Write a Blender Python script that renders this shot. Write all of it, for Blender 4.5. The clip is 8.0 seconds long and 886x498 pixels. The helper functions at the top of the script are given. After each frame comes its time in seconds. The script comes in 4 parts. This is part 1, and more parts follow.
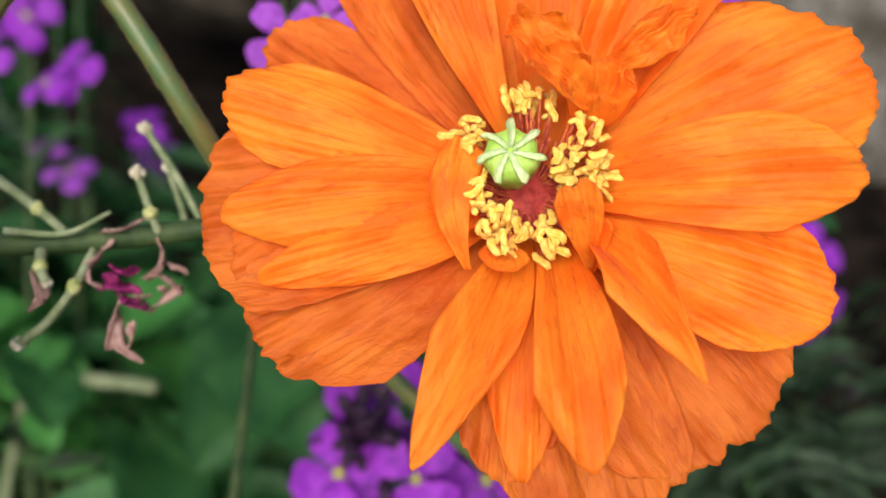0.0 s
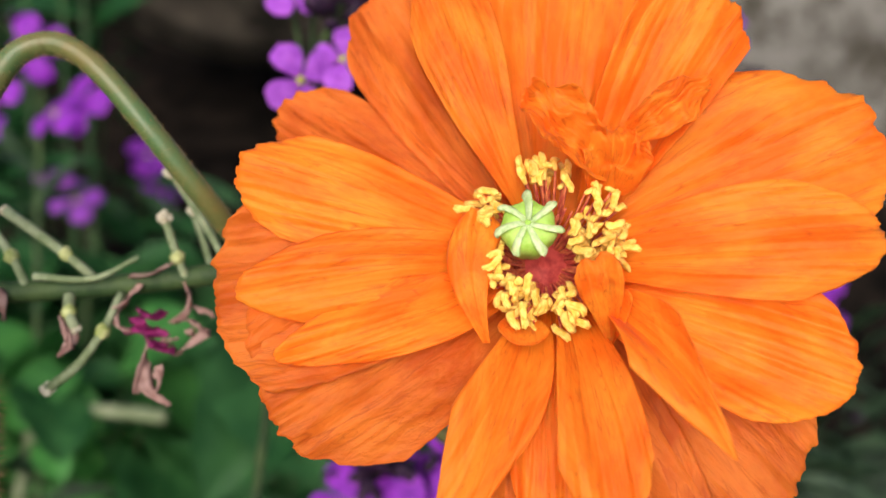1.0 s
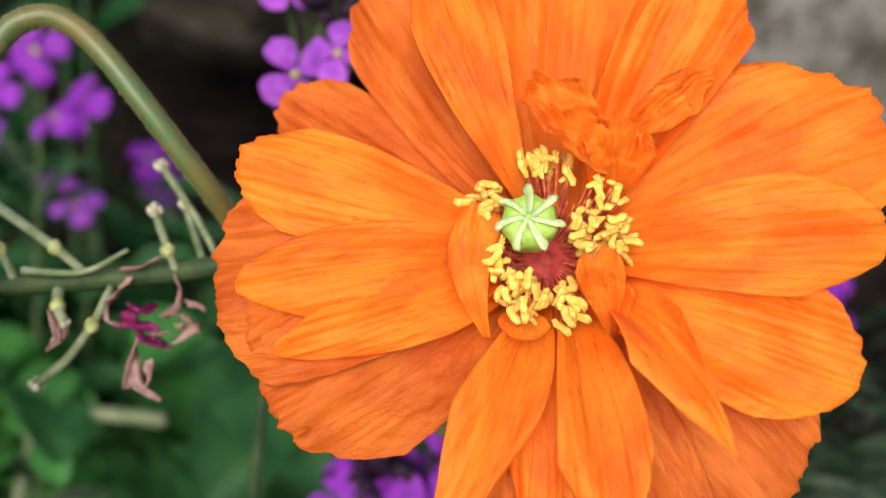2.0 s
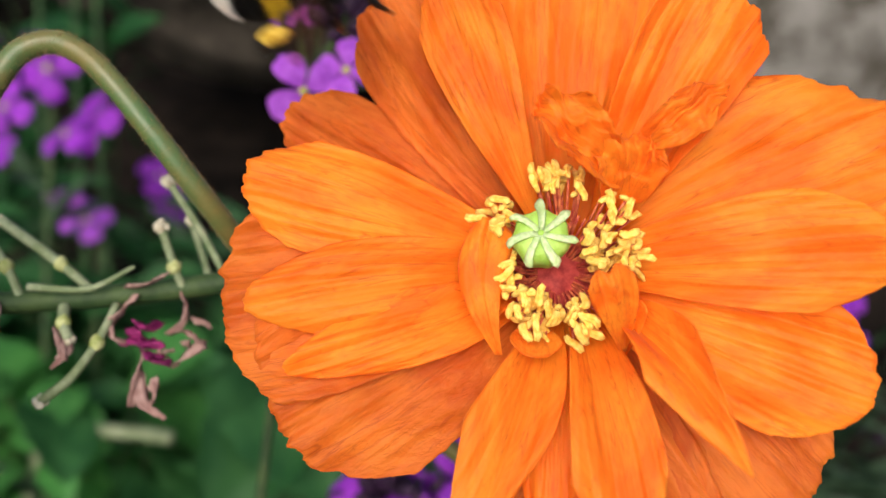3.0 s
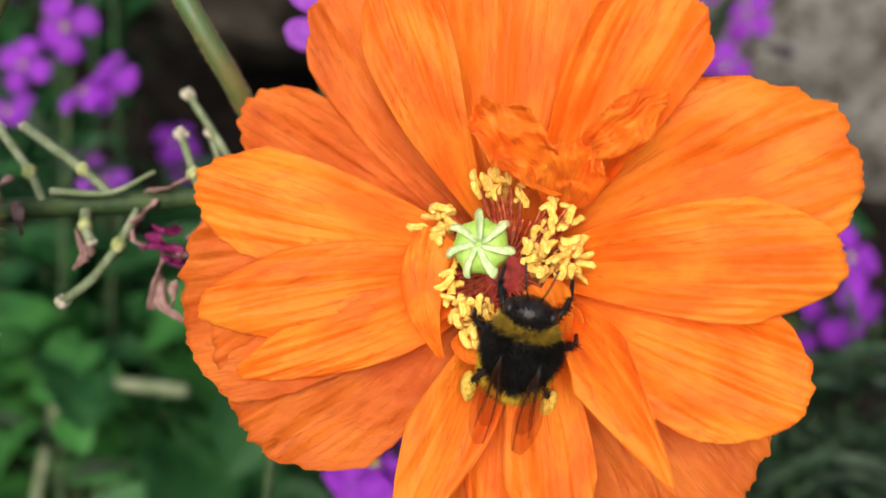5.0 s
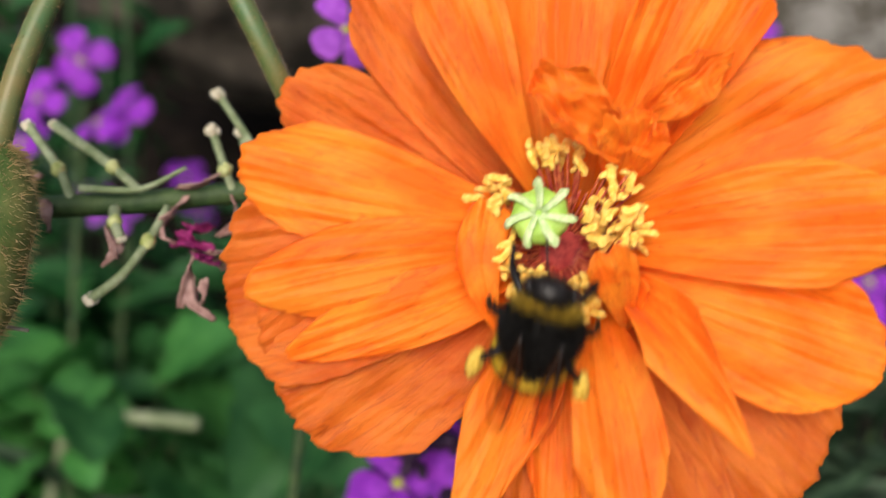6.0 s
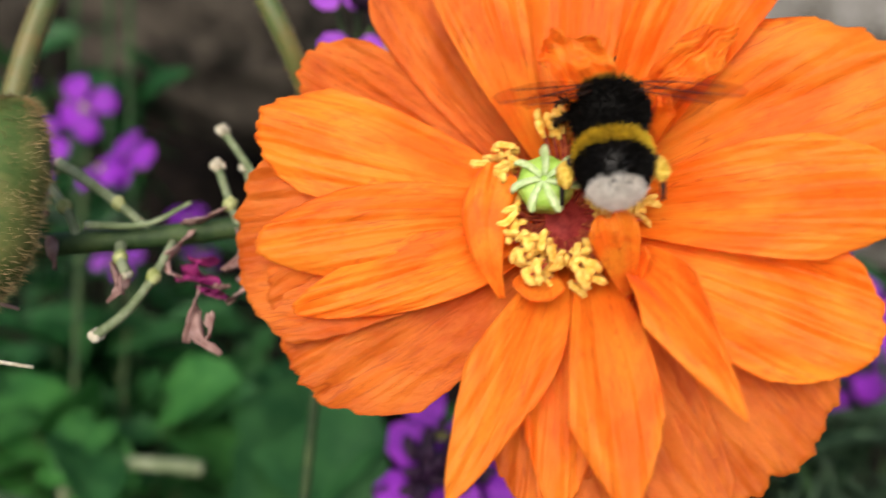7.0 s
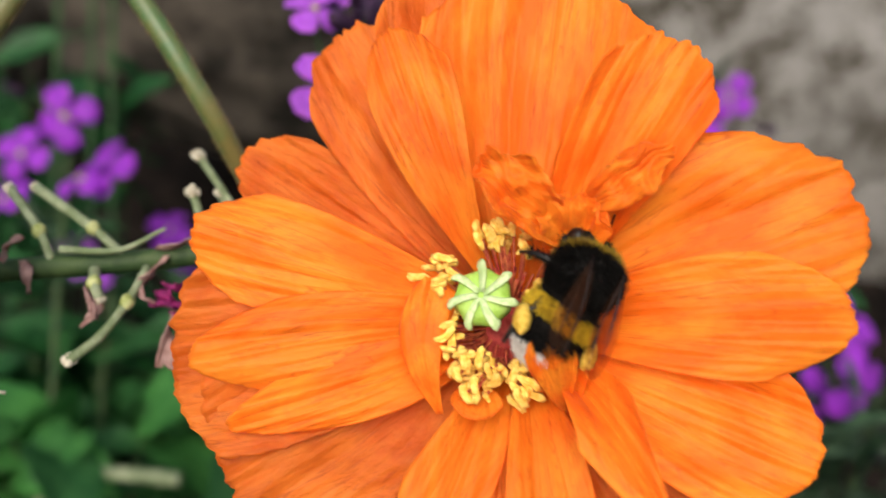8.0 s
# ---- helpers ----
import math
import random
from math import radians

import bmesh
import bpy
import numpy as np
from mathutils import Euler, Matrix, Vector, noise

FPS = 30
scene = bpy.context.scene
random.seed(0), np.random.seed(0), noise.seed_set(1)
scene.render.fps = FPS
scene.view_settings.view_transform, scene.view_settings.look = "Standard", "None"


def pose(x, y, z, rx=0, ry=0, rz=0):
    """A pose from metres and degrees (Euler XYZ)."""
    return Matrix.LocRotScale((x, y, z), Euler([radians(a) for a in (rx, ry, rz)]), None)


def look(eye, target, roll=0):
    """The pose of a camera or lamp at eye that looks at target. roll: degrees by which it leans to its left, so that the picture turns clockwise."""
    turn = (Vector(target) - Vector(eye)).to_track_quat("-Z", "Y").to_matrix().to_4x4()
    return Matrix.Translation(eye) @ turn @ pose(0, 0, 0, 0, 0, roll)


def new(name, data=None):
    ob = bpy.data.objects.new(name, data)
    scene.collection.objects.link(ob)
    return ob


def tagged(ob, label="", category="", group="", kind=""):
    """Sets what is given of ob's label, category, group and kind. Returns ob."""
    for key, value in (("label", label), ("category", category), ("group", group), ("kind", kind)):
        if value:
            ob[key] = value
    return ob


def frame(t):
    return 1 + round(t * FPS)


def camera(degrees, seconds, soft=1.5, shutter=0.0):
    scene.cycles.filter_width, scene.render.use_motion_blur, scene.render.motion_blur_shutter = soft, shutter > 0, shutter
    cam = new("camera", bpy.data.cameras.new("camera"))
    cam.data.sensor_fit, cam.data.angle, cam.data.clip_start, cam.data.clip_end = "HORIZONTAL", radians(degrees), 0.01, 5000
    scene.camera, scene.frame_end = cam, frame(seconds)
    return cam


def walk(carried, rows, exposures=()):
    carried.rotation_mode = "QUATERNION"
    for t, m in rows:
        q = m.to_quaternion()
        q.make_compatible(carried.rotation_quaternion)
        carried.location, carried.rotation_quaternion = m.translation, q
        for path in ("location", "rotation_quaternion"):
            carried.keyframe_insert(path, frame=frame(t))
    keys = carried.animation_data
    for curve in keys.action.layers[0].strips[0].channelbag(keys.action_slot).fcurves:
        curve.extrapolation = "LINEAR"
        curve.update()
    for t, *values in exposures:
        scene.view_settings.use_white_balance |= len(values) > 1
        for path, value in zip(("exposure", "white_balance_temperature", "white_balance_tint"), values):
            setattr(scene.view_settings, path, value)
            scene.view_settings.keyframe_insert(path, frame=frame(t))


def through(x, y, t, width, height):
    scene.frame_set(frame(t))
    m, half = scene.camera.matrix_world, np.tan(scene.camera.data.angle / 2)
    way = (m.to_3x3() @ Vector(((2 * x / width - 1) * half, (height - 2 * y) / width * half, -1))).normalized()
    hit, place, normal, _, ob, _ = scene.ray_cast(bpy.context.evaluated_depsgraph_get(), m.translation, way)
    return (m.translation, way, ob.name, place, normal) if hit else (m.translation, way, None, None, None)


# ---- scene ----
MM = 0.001
# the working frame of the flower bed: x along the bed, y up its tilted view plane, z out of it
bed = pose(0, 0, 0.21, 52, 0, 0)


def spot(x, y, z, rx=0, ry=0, rz=0):
    """A pose from millimetres and degrees."""
    return pose(x * MM, y * MM, z * MM, rx, ry, rz)


cam = camera(56, 8.0, shutter=0.4)
walk(cam, [
    (0, bed @ spot(6.81, 7.81, 0.26, 3.78, -4.17, 0.4)),
    (0.5, bed @ spot(4.85, 11.26, 2.12, 4.05, -4.52, 0.41)),
    (1, bed @ spot(2.65, 11.29, 1.87, 4.83, -4.6, -0.03)),
    (1.5, bed @ spot(2.83, 10.19, 0.28, 5.43, -4.43, -0.22)),
    (1.7, bed @ spot(4.17, 9.43, 0.4, 5.32, -4.3, -0.24)),
    (3, bed @ spot(4.85, 9.3, -1.01, 6.62, -3.42, -0.1)),
    (3.5, bed @ spot(4.51, 9.57, -0.51, 6.66, -3.27, 0.14)),
    (4, bed @ spot(5.58, 4.73, -1.21, 6.27, -2.99, -0.05)),
    (4.5, bed @ spot(4.37, 5.64, -0.51, 5.95, -2.81, 0.19)),
    (4.7, bed @ spot(4.89, 1.83, -0.33, 6.19, -2.66, 0.23)),
    (5.8, bed @ spot(0.22, -9.08, -3.81, 9.32, -2.92, -0.1)),
    (6, bed @ spot(-0.42, -10.61, -4.8, 10.52, -2.73, -0.34)),
    (6.5, bed @ spot(-0.14, -11.66, -4.44, 12.3, -2.96, -0.57)),
    (7, bed @ spot(-1.13, -12.53, -5.32, 13.64, -2.46, -1.47)),
    (7.5, bed @ spot(-1.23, -9.38, -4.08, 13.74, -3.05, -1.25)),
    (8, bed @ spot(0.73, -9.52, -2.61, 13.69, -3.56, -1.08)),
])
cam.data.dof.use_dof, cam.data.dof.focus_distance, cam.data.dof.aperture_fstop = True, 0.090, 13.0

# ---- light: an overcast day ----
world = bpy.data.worlds.new("world")
scene.world = world
world.use_nodes = True
wn = world.node_tree.nodes
sky = wn.new("ShaderNodeTexSky")
sky.sky_type, sky.sun_disc = "NISHITA", False
sky.sun_elevation, sky.sun_rotation = radians(43), radians(195)
sky.air_density, sky.dust_density, sky.ozone_density = 1.0, 4.0, 0.5
wn["Background"].inputs["Strength"].default_value = 0.11
world.node_tree.links.new(sky.outputs[0], wn["Background"].inputs["Color"])
sun = new("sun", bpy.data.lights.new("sun", "SUN"))
sun.data.energy, sun.data.angle, sun.data.color = 1.5, radians(40), (1.0, 0.95, 0.88)
sun.matrix_world = look((-0.25, -0.95, 0.92), (0, 0, 0))
scene.view_settings.exposure = 0.66


# ---- materials ----
def surface(name, low, high, size, rough=0.6, bump=0.2, fine=0.25, through=0.0, stretch=(1, 1, 1), uv=False, vary=0.12, spec=0.25, sheen=0.0):
    """A mottled surface: two scales of noise between two colours, with fine relief. size: the mottling in metres (or in UV units)."""
    m = bpy.data.materials.new(name)
    m.use_nodes = True
    n, link = m.node_tree.nodes, m.node_tree.links.new
    p, out = n["Principled BSDF"], n["Material Output"]
    co, ma = n.new("ShaderNodeTexCoord"), n.new("ShaderNodeMapping")
    link(co.outputs["UV" if uv else "Object"], ma.inputs["Vector"])
    ma.inputs["Scale"].default_value = stretch
    a, b = n.new("ShaderNodeTexNoise"), n.new("ShaderNodeTexNoise")
    a.inputs["Scale"].default_value, a.inputs["Detail"].default_value = 1 / size, 5
    b.inputs["Scale"].default_value, b.inputs["Detail"].default_value = 6 / size, 4
    for t in (a, b):
        link(ma.outputs[0], t.inputs["Vector"])
    mix = n.new("ShaderNodeMath")
    mix.operation = "MULTIPLY_ADD"
    mix.inputs[1].default_value = fine
    link(b.outputs["Fac"], mix.inputs[0])
    link(a.outputs["Fac"], mix.inputs[2])
    ramp = n.new("ShaderNodeValToRGB")
    ramp.color_ramp.elements[0].position, ramp.color_ramp.elements[1].position = 0.40 + fine * 0.5 - 0.02, 0.62 + fine * 0.5
    ramp.color_ramp.elements[0].color, ramp.color_ramp.elements[1].color = (*low, 1), (*high, 1)
    link(mix.outputs[0], ramp.inputs[0])
    info, hsv, rng = n.new("ShaderNodeObjectInfo"), n.new("ShaderNodeHueSaturation"), n.new("ShaderNodeMapRange")
    rng.inputs["To Min"].default_value, rng.inputs["To Max"].default_value = 1 - vary, 1 + vary
    link(info.outputs["Random"], rng.inputs["Value"])
    link(rng.outputs[0], hsv.inputs["Value"])
    link(ramp.outputs[0], hsv.inputs["Color"])
    link(hsv.outputs[0], p.inputs["Base Color"])
    p.inputs["Roughness"].default_value, p.inputs["Specular IOR Level"].default_value = rough, spec
    p.inputs["Sheen Weight"].default_value = sheen
    if bump:
        bu = n.new("ShaderNodeBump")
        bu.inputs["Strength"].default_value, bu.inputs["Distance"].default_value = bump, 0.0004
        link(mix.outputs[0], bu.inputs["Height"])
        link(bu.outputs[0], p.inputs["Normal"])
    if through:
        tr, mx = n.new("ShaderNodeBsdfTranslucent"), n.new("ShaderNodeMixShader")
        link(hsv.outputs[0], tr.inputs["Color"])
        mx.inputs[0].default_value = through
        link(p.outputs[0], mx.inputs[1])
        link(tr.outputs[0], mx.inputs[2])
        link(mx.outputs[0], out.inputs["Surface"])
    return m


def petal_surface(name, low, high, vein, through=0.48, crinkle=1.0):
    """Silky petal: pale and deep patches with fine darker veins that run from base to tip along UV."""
    m = surface(name, low, high, 0.45, 0.5, 0.0, 0.2, through, (1.6, 1.0, 1), True, 0.09, 0.25, 0.05)
    n, link = m.node_tree.nodes, m.node_tree.links.new
    co = n.new("ShaderNodeTexCoord")

    def streaks(scale, low, high, distortion):
        ma, no, r = n.new("ShaderNodeMapping"), n.new("ShaderNodeTexNoise"), n.new("ShaderNodeMapRange")
        ma.inputs["Scale"].default_value = scale
        no.inputs["Scale"].default_value, no.inputs["Detail"].default_value, no.inputs["Distortion"].default_value = 1.0, 2, distortion
        r.inputs["From Min"].default_value, r.inputs["From Max"].default_value = low, high
        link(co.outputs["UV"], ma.inputs["Vector"])
        link(ma.outputs[0], no.inputs["Vector"])
        link(no.outputs["Fac"], r.inputs["Value"])
        return no, r

    def lines(scale, width, distortion):
        """Thin wandering lines where a stretched noise crosses its middle."""
        no, r = streaks(scale, 0, 1, distortion)
        off, ab, cut = n.new("ShaderNodeMath"), n.new("ShaderNodeMath"), n.new("ShaderNodeMapRange")
        off.operation, off.inputs[1].default_value = "SUBTRACT", 0.5
        ab.operation = "ABSOLUTE"
        cut.inputs["From Min"].default_value, cut.inputs["From Max"].default_value = 0.0, width
        cut.inputs["To Min"].default_value, cut.inputs["To Max"].default_value = 1.0, 0.0
        link(no.outputs["Fac"], off.inputs[0])
        link(off.outputs[0], ab.inputs[0])
        link(ab.outputs[0], cut.inputs["Value"])
        return cut

    def times(a, b):
        x = n.new("ShaderNodeMath")
        x.operation = "MULTIPLY"
        link(a.outputs[0], x.inputs[0])
        if isinstance(b, float):
            x.inputs[1].default_value = b
        else:
            link(b.outputs[0], x.inputs[1])
        return x

    def plus(a, b):
        x = n.new("ShaderNodeMath")
        x.operation, x.use_clamp = "ADD", True
        link(a.outputs[0], x.inputs[0])
        link(b.outputs[0], x.inputs[1])
        return x

    no, broad = streaks((1.5, 20, 1), 0.46, 0.74, 0.4)
    _, patch = streaks((6, 12, 1), 0.44, 0.60, 0.8)
    _, patch2 = streaks((3, 5, 1), 0.40, 0.66, 0.6)
    main, fine = lines((2.6, 11, 1), 0.030, 0.7), lines((5.0, 22, 1), 0.036, 0.9)
    g = plus(times(broad, 0.035), plus(times(times(main, patch2), 0.46), times(times(fine, patch), 0.32)))
    mx = n.new("ShaderNodeMix")
    mx.data_type = "RGBA"
    mx.inputs["B"].default_value = (*vein, 1)
    hsv = next(x for x in n if x.type == "HUE_SAT")
    link(g.outputs[0], mx.inputs["Factor"])
    link(hsv.outputs[0], mx.inputs["A"])
    p = n["Principled BSDF"]
    link(mx.outputs["Result"], p.inputs["Base Color"])
    for x in n:
        if x.type == "BSDF_TRANSLUCENT":
            link(mx.outputs["Result"], x.inputs["Color"])
    # relief: pleats along the veins, then papery crinkles
    normal = None
    for source, strength, depth in ((no, 0.10, 0.0005), (streaks((7, 8, 1), 0, 1, 1.8)[0], 0.28 * crinkle, 0.0005), (streaks((24, 20, 1), 0, 1, 1.6)[0], 0.24 * crinkle, 0.0003)):
        bu = n.new("ShaderNodeBump")
        bu.inputs["Strength"].default_value, bu.inputs["Distance"].default_value = strength, depth
        link(source.outputs["Fac"], bu.inputs["Height"])
        if normal:
            link(normal.outputs[0], bu.inputs["Normal"])
        normal = bu
    link(normal.outputs[0], p.inputs["Normal"])
    return m


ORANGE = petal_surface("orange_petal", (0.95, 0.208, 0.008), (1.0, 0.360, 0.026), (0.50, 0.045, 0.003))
# same orange darkened for the shade on the outer ring, with stronger crinkles
ORANGE_SHADED = petal_surface("orange_shaded_petal", (0.69, 0.138, 0.010), (0.87, 0.255, 0.030), (0.40, 0.045, 0.004), crinkle=2.2)
VIOLET = petal_surface("violet_petal", (0.22, 0.020, 0.42), (0.37, 0.044, 0.60), (0.14, 0.010, 0.27), 0.3)
LILAC = petal_surface("lilac_petal", (0.34, 0.06, 0.57), (0.48, 0.12, 0.72), (0.27, 0.04, 0.44), 0.3)
ANTHER = surface("yellow_anther", (0.78, 0.43, 0.05), (0.93, 0.63, 0.15), 0.0008, 0.7, 0.5)
FILAMENT = surface("red_filament", (0.42, 0.05, 0.04), (0.70, 0.20, 0.08), 0.001, 0.5)
HEART = surface("dark_red_heart", (0.26, 0.022, 0.020), (0.46, 0.06, 0.05), 0.0012, 0.6)
CAPSULE = surface("green_capsule", (0.28, 0.48, 0.06), (0.42, 0.62, 0.14), 0.0015, 0.5, 0.3)
STIGMA = surface("pale_stigma", (0.40, 0.55, 0.22), (0.58, 0.69, 0.37), 0.0007, 0.75, 0.5)
STEM = surface("green_stem", (0.066, 0.135, 0.042), (0.165, 0.140, 0.042), 0.010, 0.42, 0.3, spec=0.5)
HAIRS = surface("stem_hair", (0.20, 0.14, 0.05), (0.36, 0.26, 0.13), 0.002, 0.6, 0)
BUD = surface("green_bud", (0.060, 0.105, 0.024), (0.150, 0.165, 0.050), 0.004, 0.6, 0.6)
GRASS = surface("grass_green", (0.012, 0.040, 0.010), (0.032, 0.085, 0.020), 0.006, 0.5, 0.3)
STALK = surface("stalk_green", (0.020, 0.045, 0.014), (0.052, 0.085, 0.027), 0.004, 0.6, 0.3)
POD = surface("pod_green", (0.13, 0.17, 0.08), (0.26, 0.30, 0.18), 0.003, 0.55, 0.3)
NODE = surface("pale_node", (0.22, 0.26, 0.07), (0.42, 0.44, 0.20), 0.0015, 0.6, 0.4)
TIP = surface("cream_tip", (0.36, 0.32, 0.22), (0.58, 0.54, 0.42), 0.001, 0.7, 0.5)
WITHER = surface("withered_petal", (0.27, 0.15, 0.13), (0.45, 0.29, 0.26), 0.002, 0.7, 0.4, through=0.2)
MAGENTA = surface("crumpled_magenta", (0.14, 0.008, 0.07), (0.32, 0.03, 0.16), 0.002, 0.6, 0.4, through=0.15)
DARKBUD = surface("dark_purple_bud", (0.010, 0.005, 0.012), (0.04, 0.015, 0.045), 0.002, 0.6, 0.3)
EYE = surface("flower_eye", (0.24, 0.28, 0.05), (0.50, 0.48, 0.10), 0.001, 0.6)
LEAF = surface("green_leaf", (0.006, 0.036, 0.009), (0.019, 0.095, 0.023), 0.008, 0.5, 0.4, through=0.25, vary=0.35)
LEAF_GREY = surface("grey_green_leaf", (0.007, 0.024, 0.011), (0.046, 0.085, 0.042), 0.005, 0.55, 0.4, through=0.15, vary=0.3)
LEAF_BRIGHT = surface("bright_green_leaf", (0.028, 0.13, 0.026), (0.066, 0.225, 0.05), 0.008, 0.5, 0.4, through=0.25, vary=0.25)
LEAF_MID = surface("mid_green_leaf", (0.014, 0.070, 0.018), (0.036, 0.125, 0.034), 0.010, 0.55, 0.4, through=0.2, vary=0.25)
# dark soil taken down to near black: shade under plants and stones included
SOIL = surface("dark_shaded_soil", (0.003, 0.0025, 0.002), (0.018, 0.013, 0.010), 0.02, 0.95, 1.0, 0.5, spec=0.05)
STONE_GREY = surface("grey_stone", (0.050, 0.043, 0.030), (0.235, 0.225, 0.205), 0.020, 0.9, 1.0, 0.8)
STONE_BROWN = surface("brown_stone", (0.012, 0.010, 0.007), (0.095, 0.080, 0.062), 0.03, 0.9, 1.0, 0.5)
BLACK_FUR = surface("black_fur", (0.004, 0.0035, 0.003), (0.010, 0.009, 0.008), 0.001, 0.7, 0, spec=0.12)
YELLOW_FUR = surface("yellow_fur", (0.34, 0.215, 0.010), (0.62, 0.42, 0.025), 0.001, 0.7, 0)
WHITE_FUR = surface("white_fur", (0.62, 0.58, 0.52), (0.85, 0.82, 0.76), 0.001, 0.7, 0)
OLIVE_FUR = surface("olive_fur", (0.13, 0.08, 0.007), (0.30, 0.19, 0.016), 0.001, 0.7, 0)
CUTICLE = surface("black_cuticle", (0.006, 0.005, 0.005), (0.016, 0.013, 0.012), 0.001, 0.3, 0.2)
POLLEN = surface("pollen", (0.55, 0.33, 0.03), (0.80, 0.55, 0.10), 0.0006, 0.9, 0.8)
WING = surface("brown_wing", (0.10, 0.045, 0.025), (0.20, 0.10, 0.06), 0.002, 0.3, 0.2)
wing_nodes = WING.node_tree.nodes
clear, blend = wing_nodes.new("ShaderNodeBsdfTransparent"), wing_nodes.new("ShaderNodeMixShader")
clear.inputs["Color"].default_value = (0.92, 0.84, 0.78, 1)
blend.inputs[0].default_value = 0.965
WING.node_tree.links.new(wing_nodes["Principled BSDF"].outputs[0], blend.inputs[1])
WING.node_tree.links.new(clear.outputs[0], blend.inputs[2])
WING.node_tree.links.new(blend.outputs[0], wing_nodes["Material Output"].inputs["Surface"])


# ---- builders ----
def part(name, bm, material, parent, label="", m=None, flat=False):
    """Links a bmesh as one mesh object under a thing or a part."""
    me = bpy.data.meshes.new(name)
    bm.to_mesh(me)
    bm.free()
    me.materials.append(material)
    if not flat:
        me.shade_smooth()
    ob = new(name, me)
    ob.parent = parent
    if m is not None:
        ob.matrix_basis = m
    return tagged(ob, label)


def thing(name, label, category, m, group=""):
    e = new(name)
    e.empty_display_size = 0.005
    e.matrix_basis = m
    return tagged(e, label, category, group)


def smooth(points, n=24):
    """A Catmull-Rom curve through points in millimetres; n steps; gives metres."""
    q = [Vector(p) * MM for p in points]
    q = [2 * q[0] - q[1]] + q + [2 * q[-1] - q[-2]]
    out = []
    for k in range(n + 1):
        f = k / n * (len(q) - 3)
        i = min(int(f), len(q) - 4)
        s = f - i
        a, b, c, d = q[i:i + 4]
        out.append(0.5 * (2 * b + (c - a) * s + (2 * a - 5 * b + 4 * c - d) * s * s + (3 * b - a - 3 * c + d) * s ** 3))
    return out


def tube(bm, line, radius, seg=8, flatten=1.0):
    """A closed tube along line; radius: a function of 0..1, in metres."""
    rings, n = [], len(line) - 1
    side = None
    for i, p in enumerate(line):
        d = (line[min(i + 1, n)] - line[max(i - 1, 0)]).normalized()
        side = d.orthogonal().normalized() if side is None else (side - d * side.dot(d)).normalized()
        up = d.cross(side)
        r = radius(i / n)
        rings.append([bm.verts.new(p + r * (math.cos(a) * side + flatten * math.sin(a) * up)) for a in (2 * math.pi * k / seg for k in range(seg))])
    for a, b in zip(rings, rings[1:]):
        for k in range(seg):
            bm.faces.new((a[k], a[(k + 1) % seg], b[(k + 1) % seg], b[k]))
    bm.faces.new(rings[0][::-1])
    bm.faces.new(rings[-1])
    return bm


def blob(bm, centre, radii, rough=0.0, seg=12, seed=0):
    """A lumpy ellipsoid, in metres."""
    made = bmesh.ops.create_uvsphere(bm, u_segments=seg, v_segments=max(6, seg * 2 // 3), radius=1)["verts"]
    for v in made:
        k = 1 + rough * noise.noise(v.co * 2.2 + Vector((seed * 3.7, seed, 0)))
        v.co = Vector(centre) + Vector((v.co.x * radii[0], v.co.y * radii[1], v.co.z * radii[2])) * k
    return bm


def outline(u, widest, blunt):
    """Half-width of a petal along its length, 1 at the widest place."""
    if u < widest:
        return 0.16 + 0.84 * math.sin(u / widest * math.pi / 2) ** 1.15
    s = (u - widest) / (1 - widest)
    return max(0.0, 1 - s ** (1.35 + 1.5 * blunt)) ** (0.85 - 0.38 * blunt)


